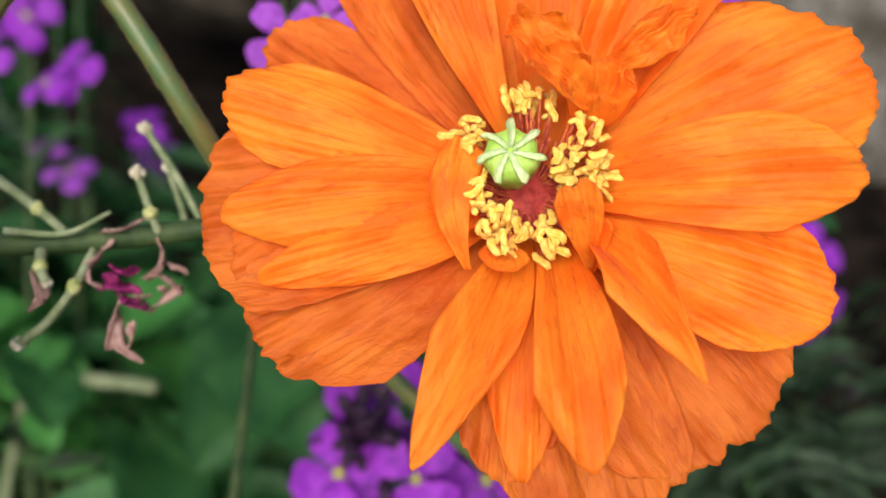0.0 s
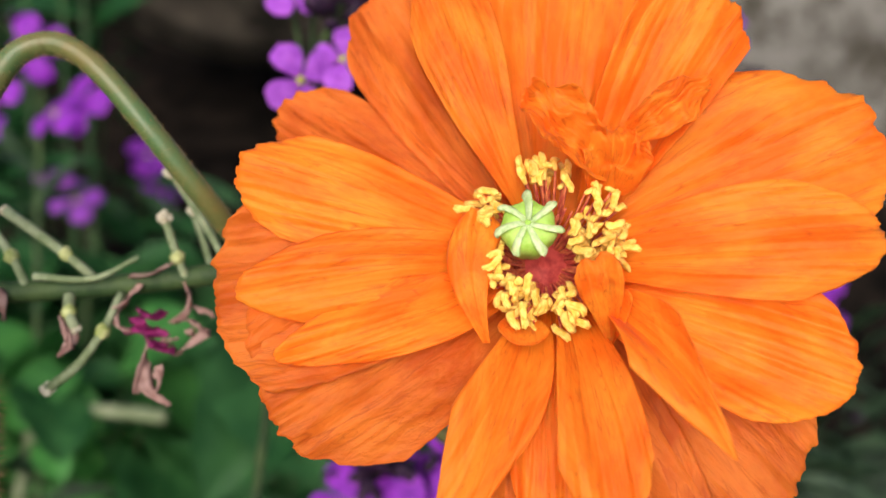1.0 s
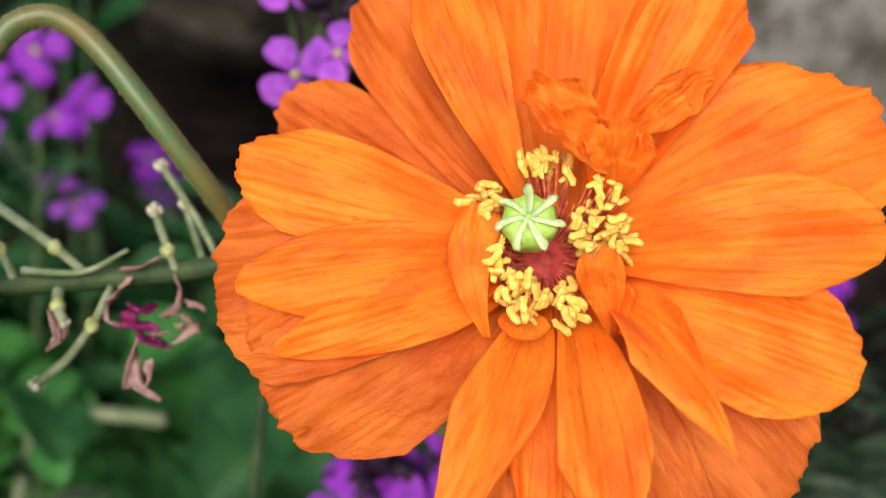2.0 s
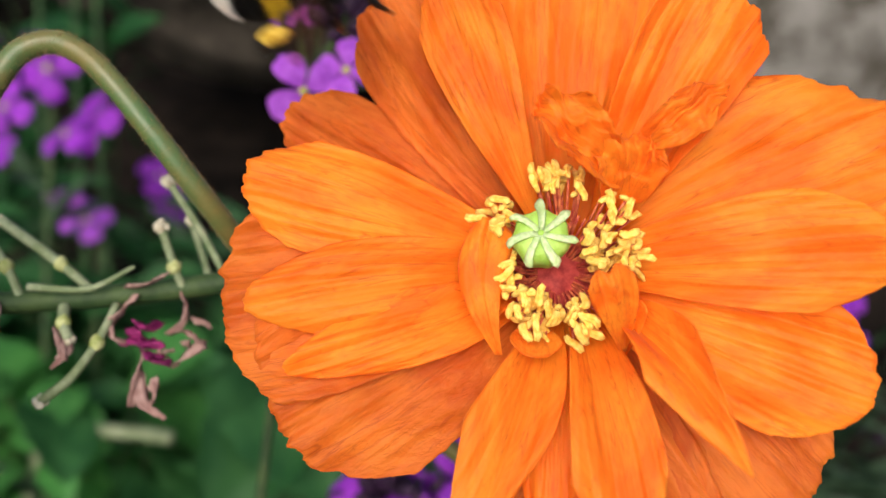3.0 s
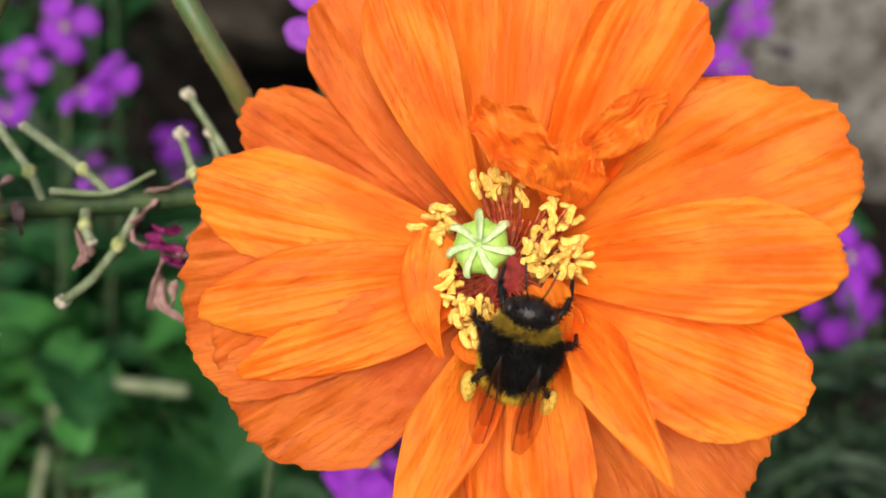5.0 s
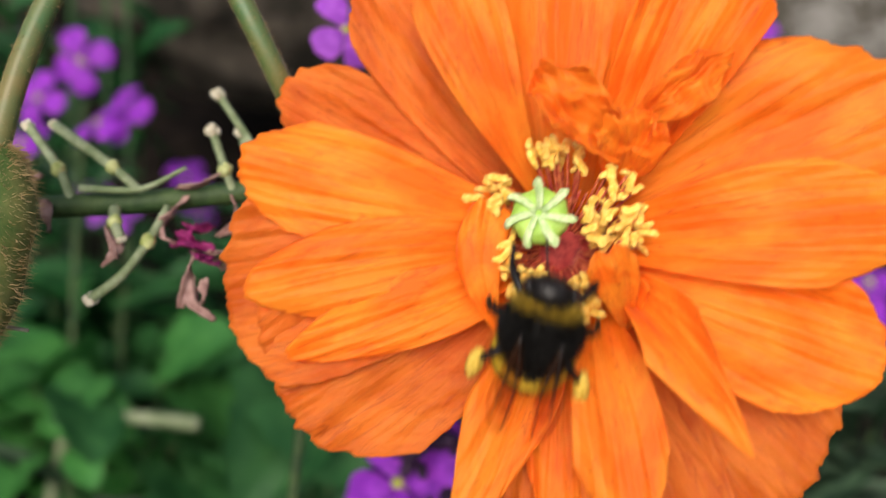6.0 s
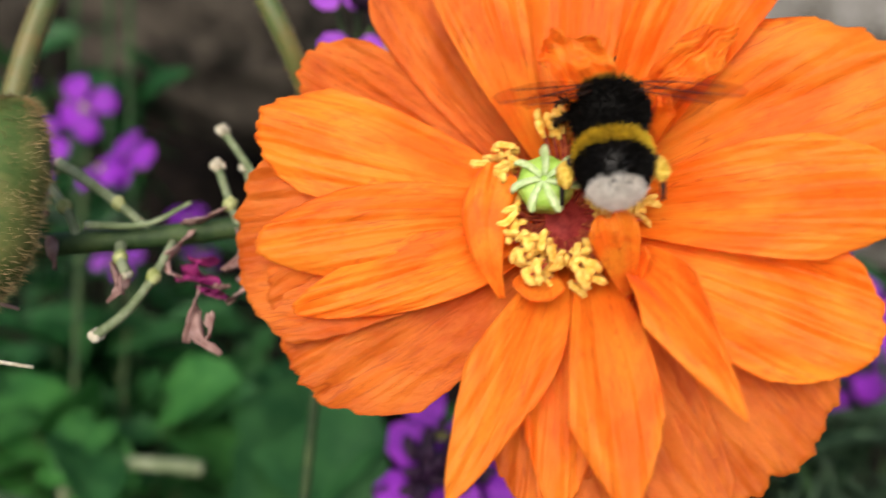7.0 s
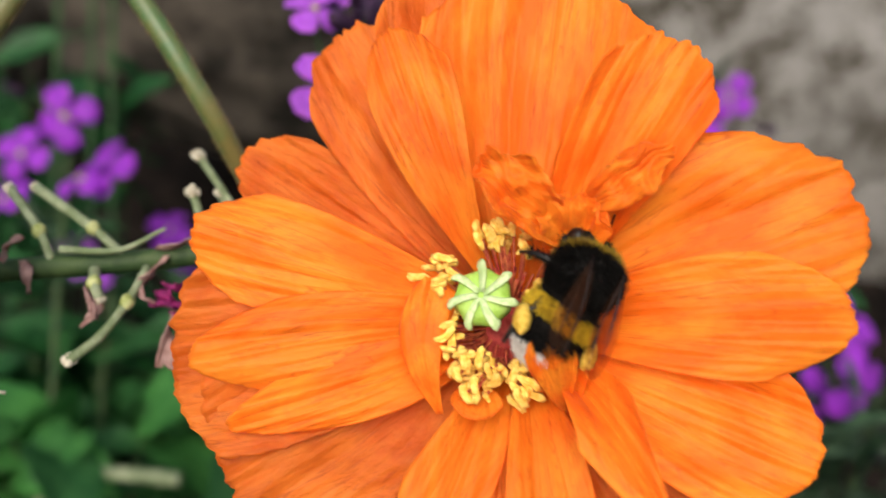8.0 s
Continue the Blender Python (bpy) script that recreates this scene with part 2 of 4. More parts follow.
def petal(name, parent, material, base, tip, width, widest=0.65, blunt=0.7, bend=0.0, cup=0.0, arch=0.0, ruffle=0.5, fringe=0.0, crumple=0.0, rise=1.45, curl=0.6, seed=0, label="", nu=56, nv=60, skew=0.0, notch=0.0):
    """A petal from base to tip (millimetres in the flower's space): bend sidewards, cup across, arch along, pleats and fringe."""
    b, t = Vector(base), Vector(tip)
    flat = Vector((t.x - b.x, t.y - b.y, 0))
    length, way = flat.length, flat.normalized()
    perp = Vector((-way.y, way.x, 0))
    bm = bmesh.new()
    uv = bm.loops.layers.uv.new("UVMap")
    grid, coords = [], {}
    for i in range(nu + 1):
        u = i / nu
        row = []
        for j in range(nv + 1):
            v = 2 * j / nv - 1
            end = 1 - (1 - widest) * abs(v) ** (1.15 + 1.6 * blunt) * (1 + skew * v) - notch * math.exp(-(v / 0.22) ** 2)
            w = 0.14 + 0.86 * math.sin(u * math.pi / 2) ** 1.1
            edge = noise.noise(Vector((v * 6 + seed * 5.3, seed, 3))) + 0.5 * noise.noise(Vector((v * 17, seed * 2.1, 7))) + 0.1 * noise.noise(Vector((v * 41, seed, 1)))
            along = length * u * end * (1 + 0.012 * edge * u ** 3) + fringe * 1.4 * edge * u ** 6
            across = v * width / 2 * w * (1 + 0.05 * noise.noise(Vector((u * 3, (v > 0) * 3 + seed, 1)))) + fringe * 0.5 * v * noise.noise(Vector((u * 22, (v > 0) + seed, 5)))
            z = b.z + (t.z - b.z) * (1 - (1 - u) ** rise) + arch * math.sin(math.pi * u) + cup * (v * w) ** 2
            z += ruffle * u * (0.9 * noise.noise(Vector((u * 2.0 + seed, v * 1.8, seed * 1.7))) + 0.42 * noise.noise(Vector((u * 1.8, v * 4.5 + seed * 2, 2))) + 0.13 * noise.noise(Vector((u * 4.0, v * 12, seed))) + 0.10 * noise.noise(Vector((u * 9, v * 7, seed * 3))))
            fold = noise.noise(Vector((u * 0.9 + seed * 2.3, v * 3.1 + seed, 4)))
            z += ruffle * 0.20 * u * (1 - abs(fold) * 3.2) * min(1.0, 3 * (1 - u) + 0.35)
            z += ruffle * 0.05 * u * (1 - 4 * abs(noise.noise(Vector((u * 2.4 + v * 1.3, v * 8.5 + seed * 3, 9)))))
            z += curl * max(0.0, u - 0.7) ** 2 * 11 * (0.4 + noise.noise(Vector((v * 2.2, seed * 3.3, 0))))
            z += fringe * (0.9 * noise.noise(Vector((u * 3, v * 10, seed * 1.9))) + 0.5 * noise.noise(Vector((u * 5, v * 23, seed)))) * u ** 5
            p = b + way * along + perp * (across + bend * math.sin(math.pi * u * 0.9))
            p.z = z
            if crumple:
                q = p * 0.36 + Vector((seed * 11, 0, 0))
                p += crumple * (0.35 + u) * Vector((noise.noise(q), noise.noise(q + Vector((9, 3, 1))), 1.2 * noise.noise(q * 1.3 + Vector((2, 8, 5))))) * 0.85
                p.z += crumple * 0.45 * (0.3 + u) * (0.35 - abs(noise.noise(q * 1.5 + Vector((5, 1, seed)))) * 2.0)
            vert = bm.verts.new(p * MM)
            coords[vert] = (u + seed * 0.37, v * 0.5 * width / 14 + seed * 1.3)
            row.append(vert)
        grid.append(row)
    for i in range(nu):
        for j in range(nv):
            f = bm.faces.new((grid[i][j], grid[i + 1][j], grid[i + 1][j + 1], grid[i][j + 1]))
            for loop in f.loops:
                loop[uv].uv = coords[loop.vert]
    bmesh.ops.recalc_face_normals(bm, faces=bm.faces)
    ob = part(name, bm, material, parent, label)
    so = ob.modifiers.new("thickness", "SOLIDIFY")
    so.thickness, so.offset = 0.00014, 0
    return ob


# ---- the poppy ----
def build_poppy():
    f = thing("poppy_flower", "double orange poppy with crinkled petals and yellow stamens", "flower", bed @ spot(12, 16, -90))
    B = (4.2, -2.2, -9.0)
    # outer ring, lowest, with frayed edges; most petals carry shade in a darker orange
    petal("petal", f, ORANGE_SHADED, B, (-33.2, -7.6, -5), 22, 0.86, 0.97, 0, 1, 0.5, 1.6, 0.35, seed=3, nv=76)
    petal("petal", f, ORANGE_SHADED, B, (-26.7, -19.9, -5.4), 23, 0.80, 0.9, 0, 1, 0.5, 1.8, 0.4, seed=2, nv=84, skew=0.45)
    petal("petal", f, ORANGE_SHADED, B, (0.8, -34.9, -5.8), 12, 0.80, 0.6, 0, 1, 0, 1.2, 0.3, seed=4)
    petal("petal", f, ORANGE_SHADED, B, (12.6, -39.0, -5.4), 21, 0.86, 0.85, 0, 1, 0, 1.5, 0.4, seed=5)
    petal("petal", f, ORANGE_SHADED, B, (26.2, -30.4, -4.6), 25, 0.84, 0.95, 0, 1, 0, 1.8, 0.5, seed=6, nv=84)
    petal("petal", f, ORANGE, B, (38.8, 9.6, 3.4), 24, 0.68, 0.95, 0, -1.5, 0.5, 2.0, 0.5, seed=7, nv=84)
    petal("petal", f, ORANGE, B, (7.6, 37.2, -3), 26, 0.80, 0.9, 0, 3, 0.5, 2.0, 0.5, seed=8, nv=76)
    petal("petal", f, ORANGE_SHADED, B, (-5.0, 39.4, -6), 17, 0.84, 0.8, 0, 2, 0.5, 1.6, 0.3, seed=9)
    petal("petal", f, ORANGE_SHADED, B, (-16.2, 32.6, -9), 17, 0.80, 0.85, 0, 1, 0, 1.4, 0.3, seed=10)
    petal("petal", f, ORANGE_SHADED, B, (-28.0, 17.6, -10.4), 11.5, 0.84, 0.8, 0, 1, 0.5, 1.2, 0.15, seed=11)
    # inner ring
    petal("petal", f, ORANGE, (5, -4, -8.6), (34.5, -16.4, 0.8), 16.2, 0.74, 0.92, 0, 0, 0.8, 1.6, 0.15, seed=12, nv=68)
    petal("petal", f, ORANGE, B, (37.4, -1.8, 4.4), 13.0, 0.74, 0.85, 0, -1.2, 1, 1.4, 0.12, seed=13, nv=68)
    petal("petal", f, ORANGE, (8, 0, -8), (21.6, 26.4, 4), 13, 0.80, 0.85, 0.8, 1.6, 0, 1.6, 0.3, seed=14, nv=68)
    petal("petal", f, ORANGE, (1, 3, -4.5), (-9.2, 28.8, 1.4), 9.8, 0.80, 0.8, 0.6, -1, 1.6, 1.0, 0.08, seed=15)
    petal("petal", f, ORANGE, B, (-31.0, 7.0, -2.6), 12.6, 0.82, 0.8, 0, -1, 1, 1.4, 0.15, seed=16)
    petal("petal", f, ORANGE, B, (-30.3, -7.2, -2), 10.2, 0.72, 0.6, -0.8, -1.2, 1.2, 1.2, 0.05, seed=17)
    petal("petal", f, ORANGE, B, (-26.0, -13.9, -2.2), 8.6, 0.62, 0.35, 1.2, -1, 1.0, 1.2, 0.0, seed=18)
    petal("petal", f, ORANGE, B, (2.8, -34.8, -3.6), 8.5, 0.70, 0.4, 0, -1, 0.8, 1.0, 0.1, seed=19)
    petal("petal", f, ORANGE, (3.6, -5, -8.6), (-8.9, -33.4, 0), 8.8, 0.55, 0.2, 1.0, -1.2, 1.0, 1.0, 0.0, seed=20)
    petal("petal", f, ORANGE, (5.6, -5, -8), (9.0, -33.2, 2.8), 9.6, 0.70, 0.3, 0.6, -1.2, 1.0, 1.0, 0.0, seed=21)
    petal("petal", f, ORANGE, (7.6, -5, -8), (19.4, -24.5, 5.6), 6.8, 0.45, 0.1, 1.4, -1.5, 1.0, 0.9, 0.0, seed=22)
    # small curled petals round the heart
    petal("curled_petal", f, ORANGE, (-0.2, -3.4, -8), (-6.6, -4.6, -2.4), 9, 0.75, 0.8, 0, 1.5, 1.0, 0.8, seed=23, nu=24)
    petal("curled_petal", f, ORANGE, (-3.3, -12.4, -2.2), (-3.8, 1.9, -0.4), 5.4, 0.84, 0.8, 1.7, -0.7, 1.4, 0.8, 0.05, seed=33, nu=30, nv=24)
    petal("curled_petal", f, ORANGE, (10.0, -12.0, -2.6), (7.0, -3.9, 4.2), 5.2, 0.80, 0.8, 0, -0.9, 0.6, 1.2, 0.05, seed=24, nu=24, nv=30, notch=0.10)
    petal("curled_petal", f, ORANGE, (10.6, -12.4, -5), (10.4, -6.4, -0.2), 2.6, 0.75, 0.6, 0, 0.8, 0.5, 1.2, 0.1, seed=29, nu=20, nv=20)
    petal("curled_petal", f, ORANGE, (0.8, -8.6, -6), (0.4, -12.9, -0.4), 5.6, 0.6, 0.8, 0, -1.0, 0.6, 0.6, seed=25, nu=20)
    petal("crumpled_petal", f, ORANGE, (12.0, 5.4, -3), (0.6, 13.9, 4.4), 6.6, 0.72, 0.7, 1.2, 1.5, 2.0, 1.5, 0.35, 0.95, seed=26, nu=60, nv=56)
    petal("crumpled_petal", f, ORANGE, (9.2, 8.4, -1), (19.6, 14.6, 5.8), 5.2, 0.70, 0.7, -0.6, -2.0, 2.0, 1.5, 0.4, 1.1, seed=27, nu=60, nv=56)
    petal("crumpled_petal", f, ORANGE, (9.8, 2.6, -5), (10.4, 10.4, 3.0), 8.5, 0.70, 0.8, 0, 1, 1.5, 1.4, 0.3, 1.0, seed=28, nu=60, nv=56)
    # heart
    bm = bmesh.new()
    blob(bm, (0.0042, -0.0032, -0.0095), (0.0062, 0.0058, 0.0035), 0.15, 20)
    core = part("receptacle", bm, HEART, f, "dark red base of the stamens")
    bm, rf = bmesh.new(), random.Random(12)
    for k in range(90):
        a, r = rf.uniform(0, 6.283), rf.uniform(4.6, 6.6)
        d = Vector((math.cos(a), math.sin(a), 0))
        tube(bm, smooth([Vector((3.6, -2.6, -7.2)) + d * 1.6, Vector((3.6, -2.8, -5.6)) + d * r * 0.6, Vector((3.4, -2.9, rf.uniform(-4.6, -2.4))) + d * r], 5), lambda u: 0.15 * MM, 5)
    tagged(part("filament_tuft", bm, FILAMENT, core, "dense red filaments"), kind="stuff")
    axis = Vector((-1.2, 0.7, 9.0)).normalized()
    turn = axis.to_track_quat("Z", "Y").to_matrix().to_4x4()
    cm = Matrix.Translation(Vector((0.9, -0.2, 1.6)) * MM) @ turn
    bm = bmesh.new()
    rows = []
    for k, (z, r) in enumerate(((-9, 1.3), (-7, 1.9), (-5, 2.45), (-3, 2.85), (-1.2, 3.05), (-0.2, 2.75), (0.25, 1.7), (0.4, 0.02))):
        rows.append([bm.verts.new(Vector((r * (1 + 0.05 * math.cos(7 * a)) * math.cos(a), r * (1 + 0.05 * math.cos(7 * a)) * math.sin(a), z)) * MM) for a in (2 * math.pi * i / 42 for i in range(42))])
    for a, b in zip(rows, rows[1:]):
        for i in range(42):
            bm.faces.new((a[i], a[(i + 1) % 42], b[(i + 1) % 42], b[i]))
    cap = part("seed_capsule", bm, CAPSULE, f, "green ribbed seed capsule with pale rays", cm)
    for k in range(7):
        a = math.radians(46 + 360 / 7 * k)
        bm = bmesh.new()
        line = [Vector((r * math.cos(a + 0.05 * s), r * math.sin(a + 0.05 * s), z)) * MM for s, (r, z) in enumerate(((0.35, 0.40), (1.0, 0.5), (2.0, 0.42), (2.8, 0.2), (3.3, -0.05), (3.55, -0.3)))]
        tube(bm, line, lambda u: (0.38 + 0.36 * u) * MM * (1 if u < 0.95 else 0.8), 10, 0.5)
        part("stigma_ray", bm, STIGMA, cap)
    # stamens
    rnd = random.Random(4)
    anthers = []
    for k in range(3):
        bm = bmesh.new()
        line = [Vector((0.40 * math.sin(s * 1.1 + k), (s - 2) * 0.52, 0.3 * math.sin(s * 0.8 + k))) * MM for s in range(5)]
        for side in (-0.20, 0.20):
            lobe = [p + Vector((side * (1 - 0.12 * abs(j - 2)), 0, 0.05 * j * side)) * MM for j, p in enumerate(line)]
            tube(bm, lobe, lambda u: (0.36 + 0.06 * math.sin(u * 9 + k)) * MM * (0.55 if u in (0, 1) else 1), 8, 0.9)
        me = bpy.data.meshes.new("anther")
        bm.to_mesh(me)
        bm.free()
        me.shade_smooth()
        me.materials.append(ANTHER)
        anthers.append(me)
    for count, a0, a1, r0, r1 in ((46, 220, 300, 4.3, 8.6), (46, -6, 48, 3.2, 10.3), (22, 54, 106, 8.0, 11.0), (18, 132, 158, 7.2, 10.4), (12, 160, 222, 5.0, 6.8)):
        for k in range(count):
            a, r = math.radians(rnd.uniform(a0, a1)), rnd.uniform(r0, r1)
            end = Vector((3.2 + r * math.cos(a), -2.9 + r * math.sin(a), rnd.uniform(-2.0, 1.5) - 0.12 * r))
            foot = Vector((4.2 + 3.4 * math.cos(a), -3.0 + 3.4 * math.sin(a), -7.5))
            bm = bmesh.new()
            tube(bm, smooth([foot, foot.lerp(end, 0.5) + Vector((0, 0, 1.0)), end], 6), lambda u: 0.16 * MM, 5)
            s = part("stamen", bm, FILAMENT, f)
            o = new("anther", anthers[k % 3])
            o.parent = s
            o.matrix_basis = Matrix.Translation(end * MM) @ pose(0, 0, 0, rnd.uniform(-40, 40), rnd.uniform(-60, 60), math.degrees(a) - 90 + rnd.uniform(-42, 42)) @ Matrix.Diagonal((rnd.uniform(0.7, 0.95), rnd.uniform(0.75, 1.2), 0.9, 1))
    # the flower's own stem, behind it
    bm = bmesh.new()
    tube(bm, smooth([(4.2, -2.6, -10), (4.5, -6, -20), (6, -30, -34), (8, -70, -46), (14, -130, -70)], 40), lambda u: (1.3 + 0.4 * u) * MM, 10)
    part("stem", bm, STEM, f, "slender green stem")
    return f


poppy = build_poppy()


def bristles(bm, line, radius, count, length, rnd):
    """Short hairs that stand off a tube."""
    n = len(line) - 1
    for _ in range(count):
        u = rnd.random() * (n - 0.01)
        i = int(u)
        p, d = line[i].lerp(line[i + 1], u - i), (line[i + 1] - line[i]).normalized()
        side = d.orthogonal().normalized()
        out = Matrix.Rotation(rnd.uniform(0, 6.283), 3, d) @ side
        r = radius(u / n)
        a, w = p + out * r * 0.9, d * 0.00005
        tip = a + out * length * rnd.uniform(0.5, 1.2) + d * length * rnd.uniform(-0.3, 0.5)
        k = out.cross(d) * 0.00005
        v = [bm.verts.new(q) for q in (a + w, a - w + k, a - w - k, tip)]
        for x in ((0, 1, 3), (1, 2, 3), (2, 0, 3)):
            bm.faces.new([v[y] for y in x])


def build_bud():
    """A nodding bud on an arched stem; the origin is low on the stem."""
    b = thing("poppy_bud", "hairy green poppy bud nodding on an arched stem", "flower bud", bed @ spot(0, 0, -99.5))
    way = [(98.1, -123.3, -48), (43.1, -13.3, -34), (31, -1.4, -31), (15.9, 10.8, -27), (3.4, 23.2, -22), (-3.8, 31.6, -16), (-7.6, 36.4, -11), (-10.3, 40.7, -6), (-13.2, 44.9, -3), (-16.6, 49.8, -1), (-21.2, 55.9, 0), (-24.7, 59.3, 0), (-28, 60.6, 0), (-31.6, 59.5, 0), (-34.3, 56.1, 0), (-36, 52.6, 0), (-38.5, 45.4, 0.3), (-39.9, 35.4, 0.6), (-40.0, 25.6, 1)]
    line = smooth(way, 130)
    bm = bmesh.new()
    tube(bm, line, lambda u: 1.42 * MM, 12)
    s = part("stem", bm, STEM, b, "arched hairy green stem")
    bm = bmesh.new()
    bristles(bm, line, lambda u: 1.42 * MM, 5000, 0.00042, random.Random(7))
    tagged(part("stem_hairs", bm, HAIRS, s, flat=True), kind="stuff")
    bm = bmesh.new()
    prof = ((26.5, 1.6), (25, 3.0), (22.5, 4.4), (18.5, 5.5), (14, 5.9), (10, 5.6), (6, 4.5), (3, 2.8), (1.6, 0.9))
    line = [Vector((-39.6 - 0.3 * math.sin(y), y, 1.2)) * MM for y, r in prof]
    radii = [r for y, r in prof]
    pick = lambda u: (radii[min(int(u * 8), 7)] * (1 - (u * 8 - min(int(u * 8), 7))) + radii[min(int(u * 8), 7) + 1] * (u * 8 - min(int(u * 8), 7))) * MM
    fine = smooth([p / MM for p in line], 40)
    tube(bm, fine, pick, 24)
    sep = part("calyx", bm, BUD, b, "closed green sepals")
    bm = bmesh.new()
    bristles(bm, fine, pick, 4200, 0.0016, random.Random(8))
    tagged(part("bud_hairs", bm, HAIRS, sep, flat=True), kind="stuff")
    return b


bud = build_bud()


# ---- the bumblebee ----
def fur(name, parent, centre, radii, y0, y1, material, count, length, seed, label="", taper=False):
    """Hair that covers a belt of an ellipsoid between two shares of its length, combed backwards."""
    rnd, bm = random.Random(seed), bmesh.new()
    c = Vector(centre)
    while count:
        n = Vector([rnd.gauss(0, 1) for _ in range(3)]).normalized()
        if not y0 + rnd.gauss(0, 0.03) < n.y < y1 + rnd.gauss(0, 0.03):
            continue
        count -= 1
        p = c + Vector([n[i] * radii[i] for i in range(3)])
        if taper:
            k = 1 - 0.16 * max(0.0, -n.y) ** 2
            p.x, p.z = p.x * k, p.z * k
        d = (Vector([n[i] / radii[i] for i in range(3)]).normalized() + Vector((rnd.gauss(0, 0.25), -0.45 + rnd.gauss(0, 0.2), rnd.gauss(0, 0.25)))).normalized()
        k = d.orthogonal().normalized() * 0.06
        m = d.cross(k)
        v = [bm.verts.new(q * MM) for q in (p + k, p - k * 0.5 + m, p - k * 0.5 - m, p + d * length * rnd.uniform(0.6, 1.2))]
        for x in ((0, 1, 3), (1, 2, 3), (2, 0, 3)):
            bm.faces.new([v[y] for y in x])
    return tagged(part(name, bm, material, parent, label, flat=True), kind="stuff")


def wing(bm, length, width):
    """A thin rounded wing blade along +x, in millimetres."""
    top, low = [], []
    pts = [(0, 0)]
    for k in range(1, 13):
        u = k / 12
        pts.append((length * u, width * (0.35 * u + 0.62 * math.sin(u * math.pi) ** 0.8 * u ** 0.5)))
    for k in range(12, 0, -1):
        u = k / 12
        pts.append((length * u * 0.98, -width * 0.30 * math.sin(u * math.pi) ** 0.8))
    for z, keep in ((0.03, top), (-0.03, low)):
        keep += [bm.verts.new(Vector((x, y, z + 0.2 * math.sin(x * 0.6))) * MM) for x, y in pts]
    bm.faces.new(top)
    bm.faces.new(low[::-1])
    for k in range(len(pts)):
        j = (k + 1) % len(pts)
        bm.faces.new((top[k], low[k], low[j], top[j]))
    return bm


WINGS, LEGS, WAIST = [], [], []


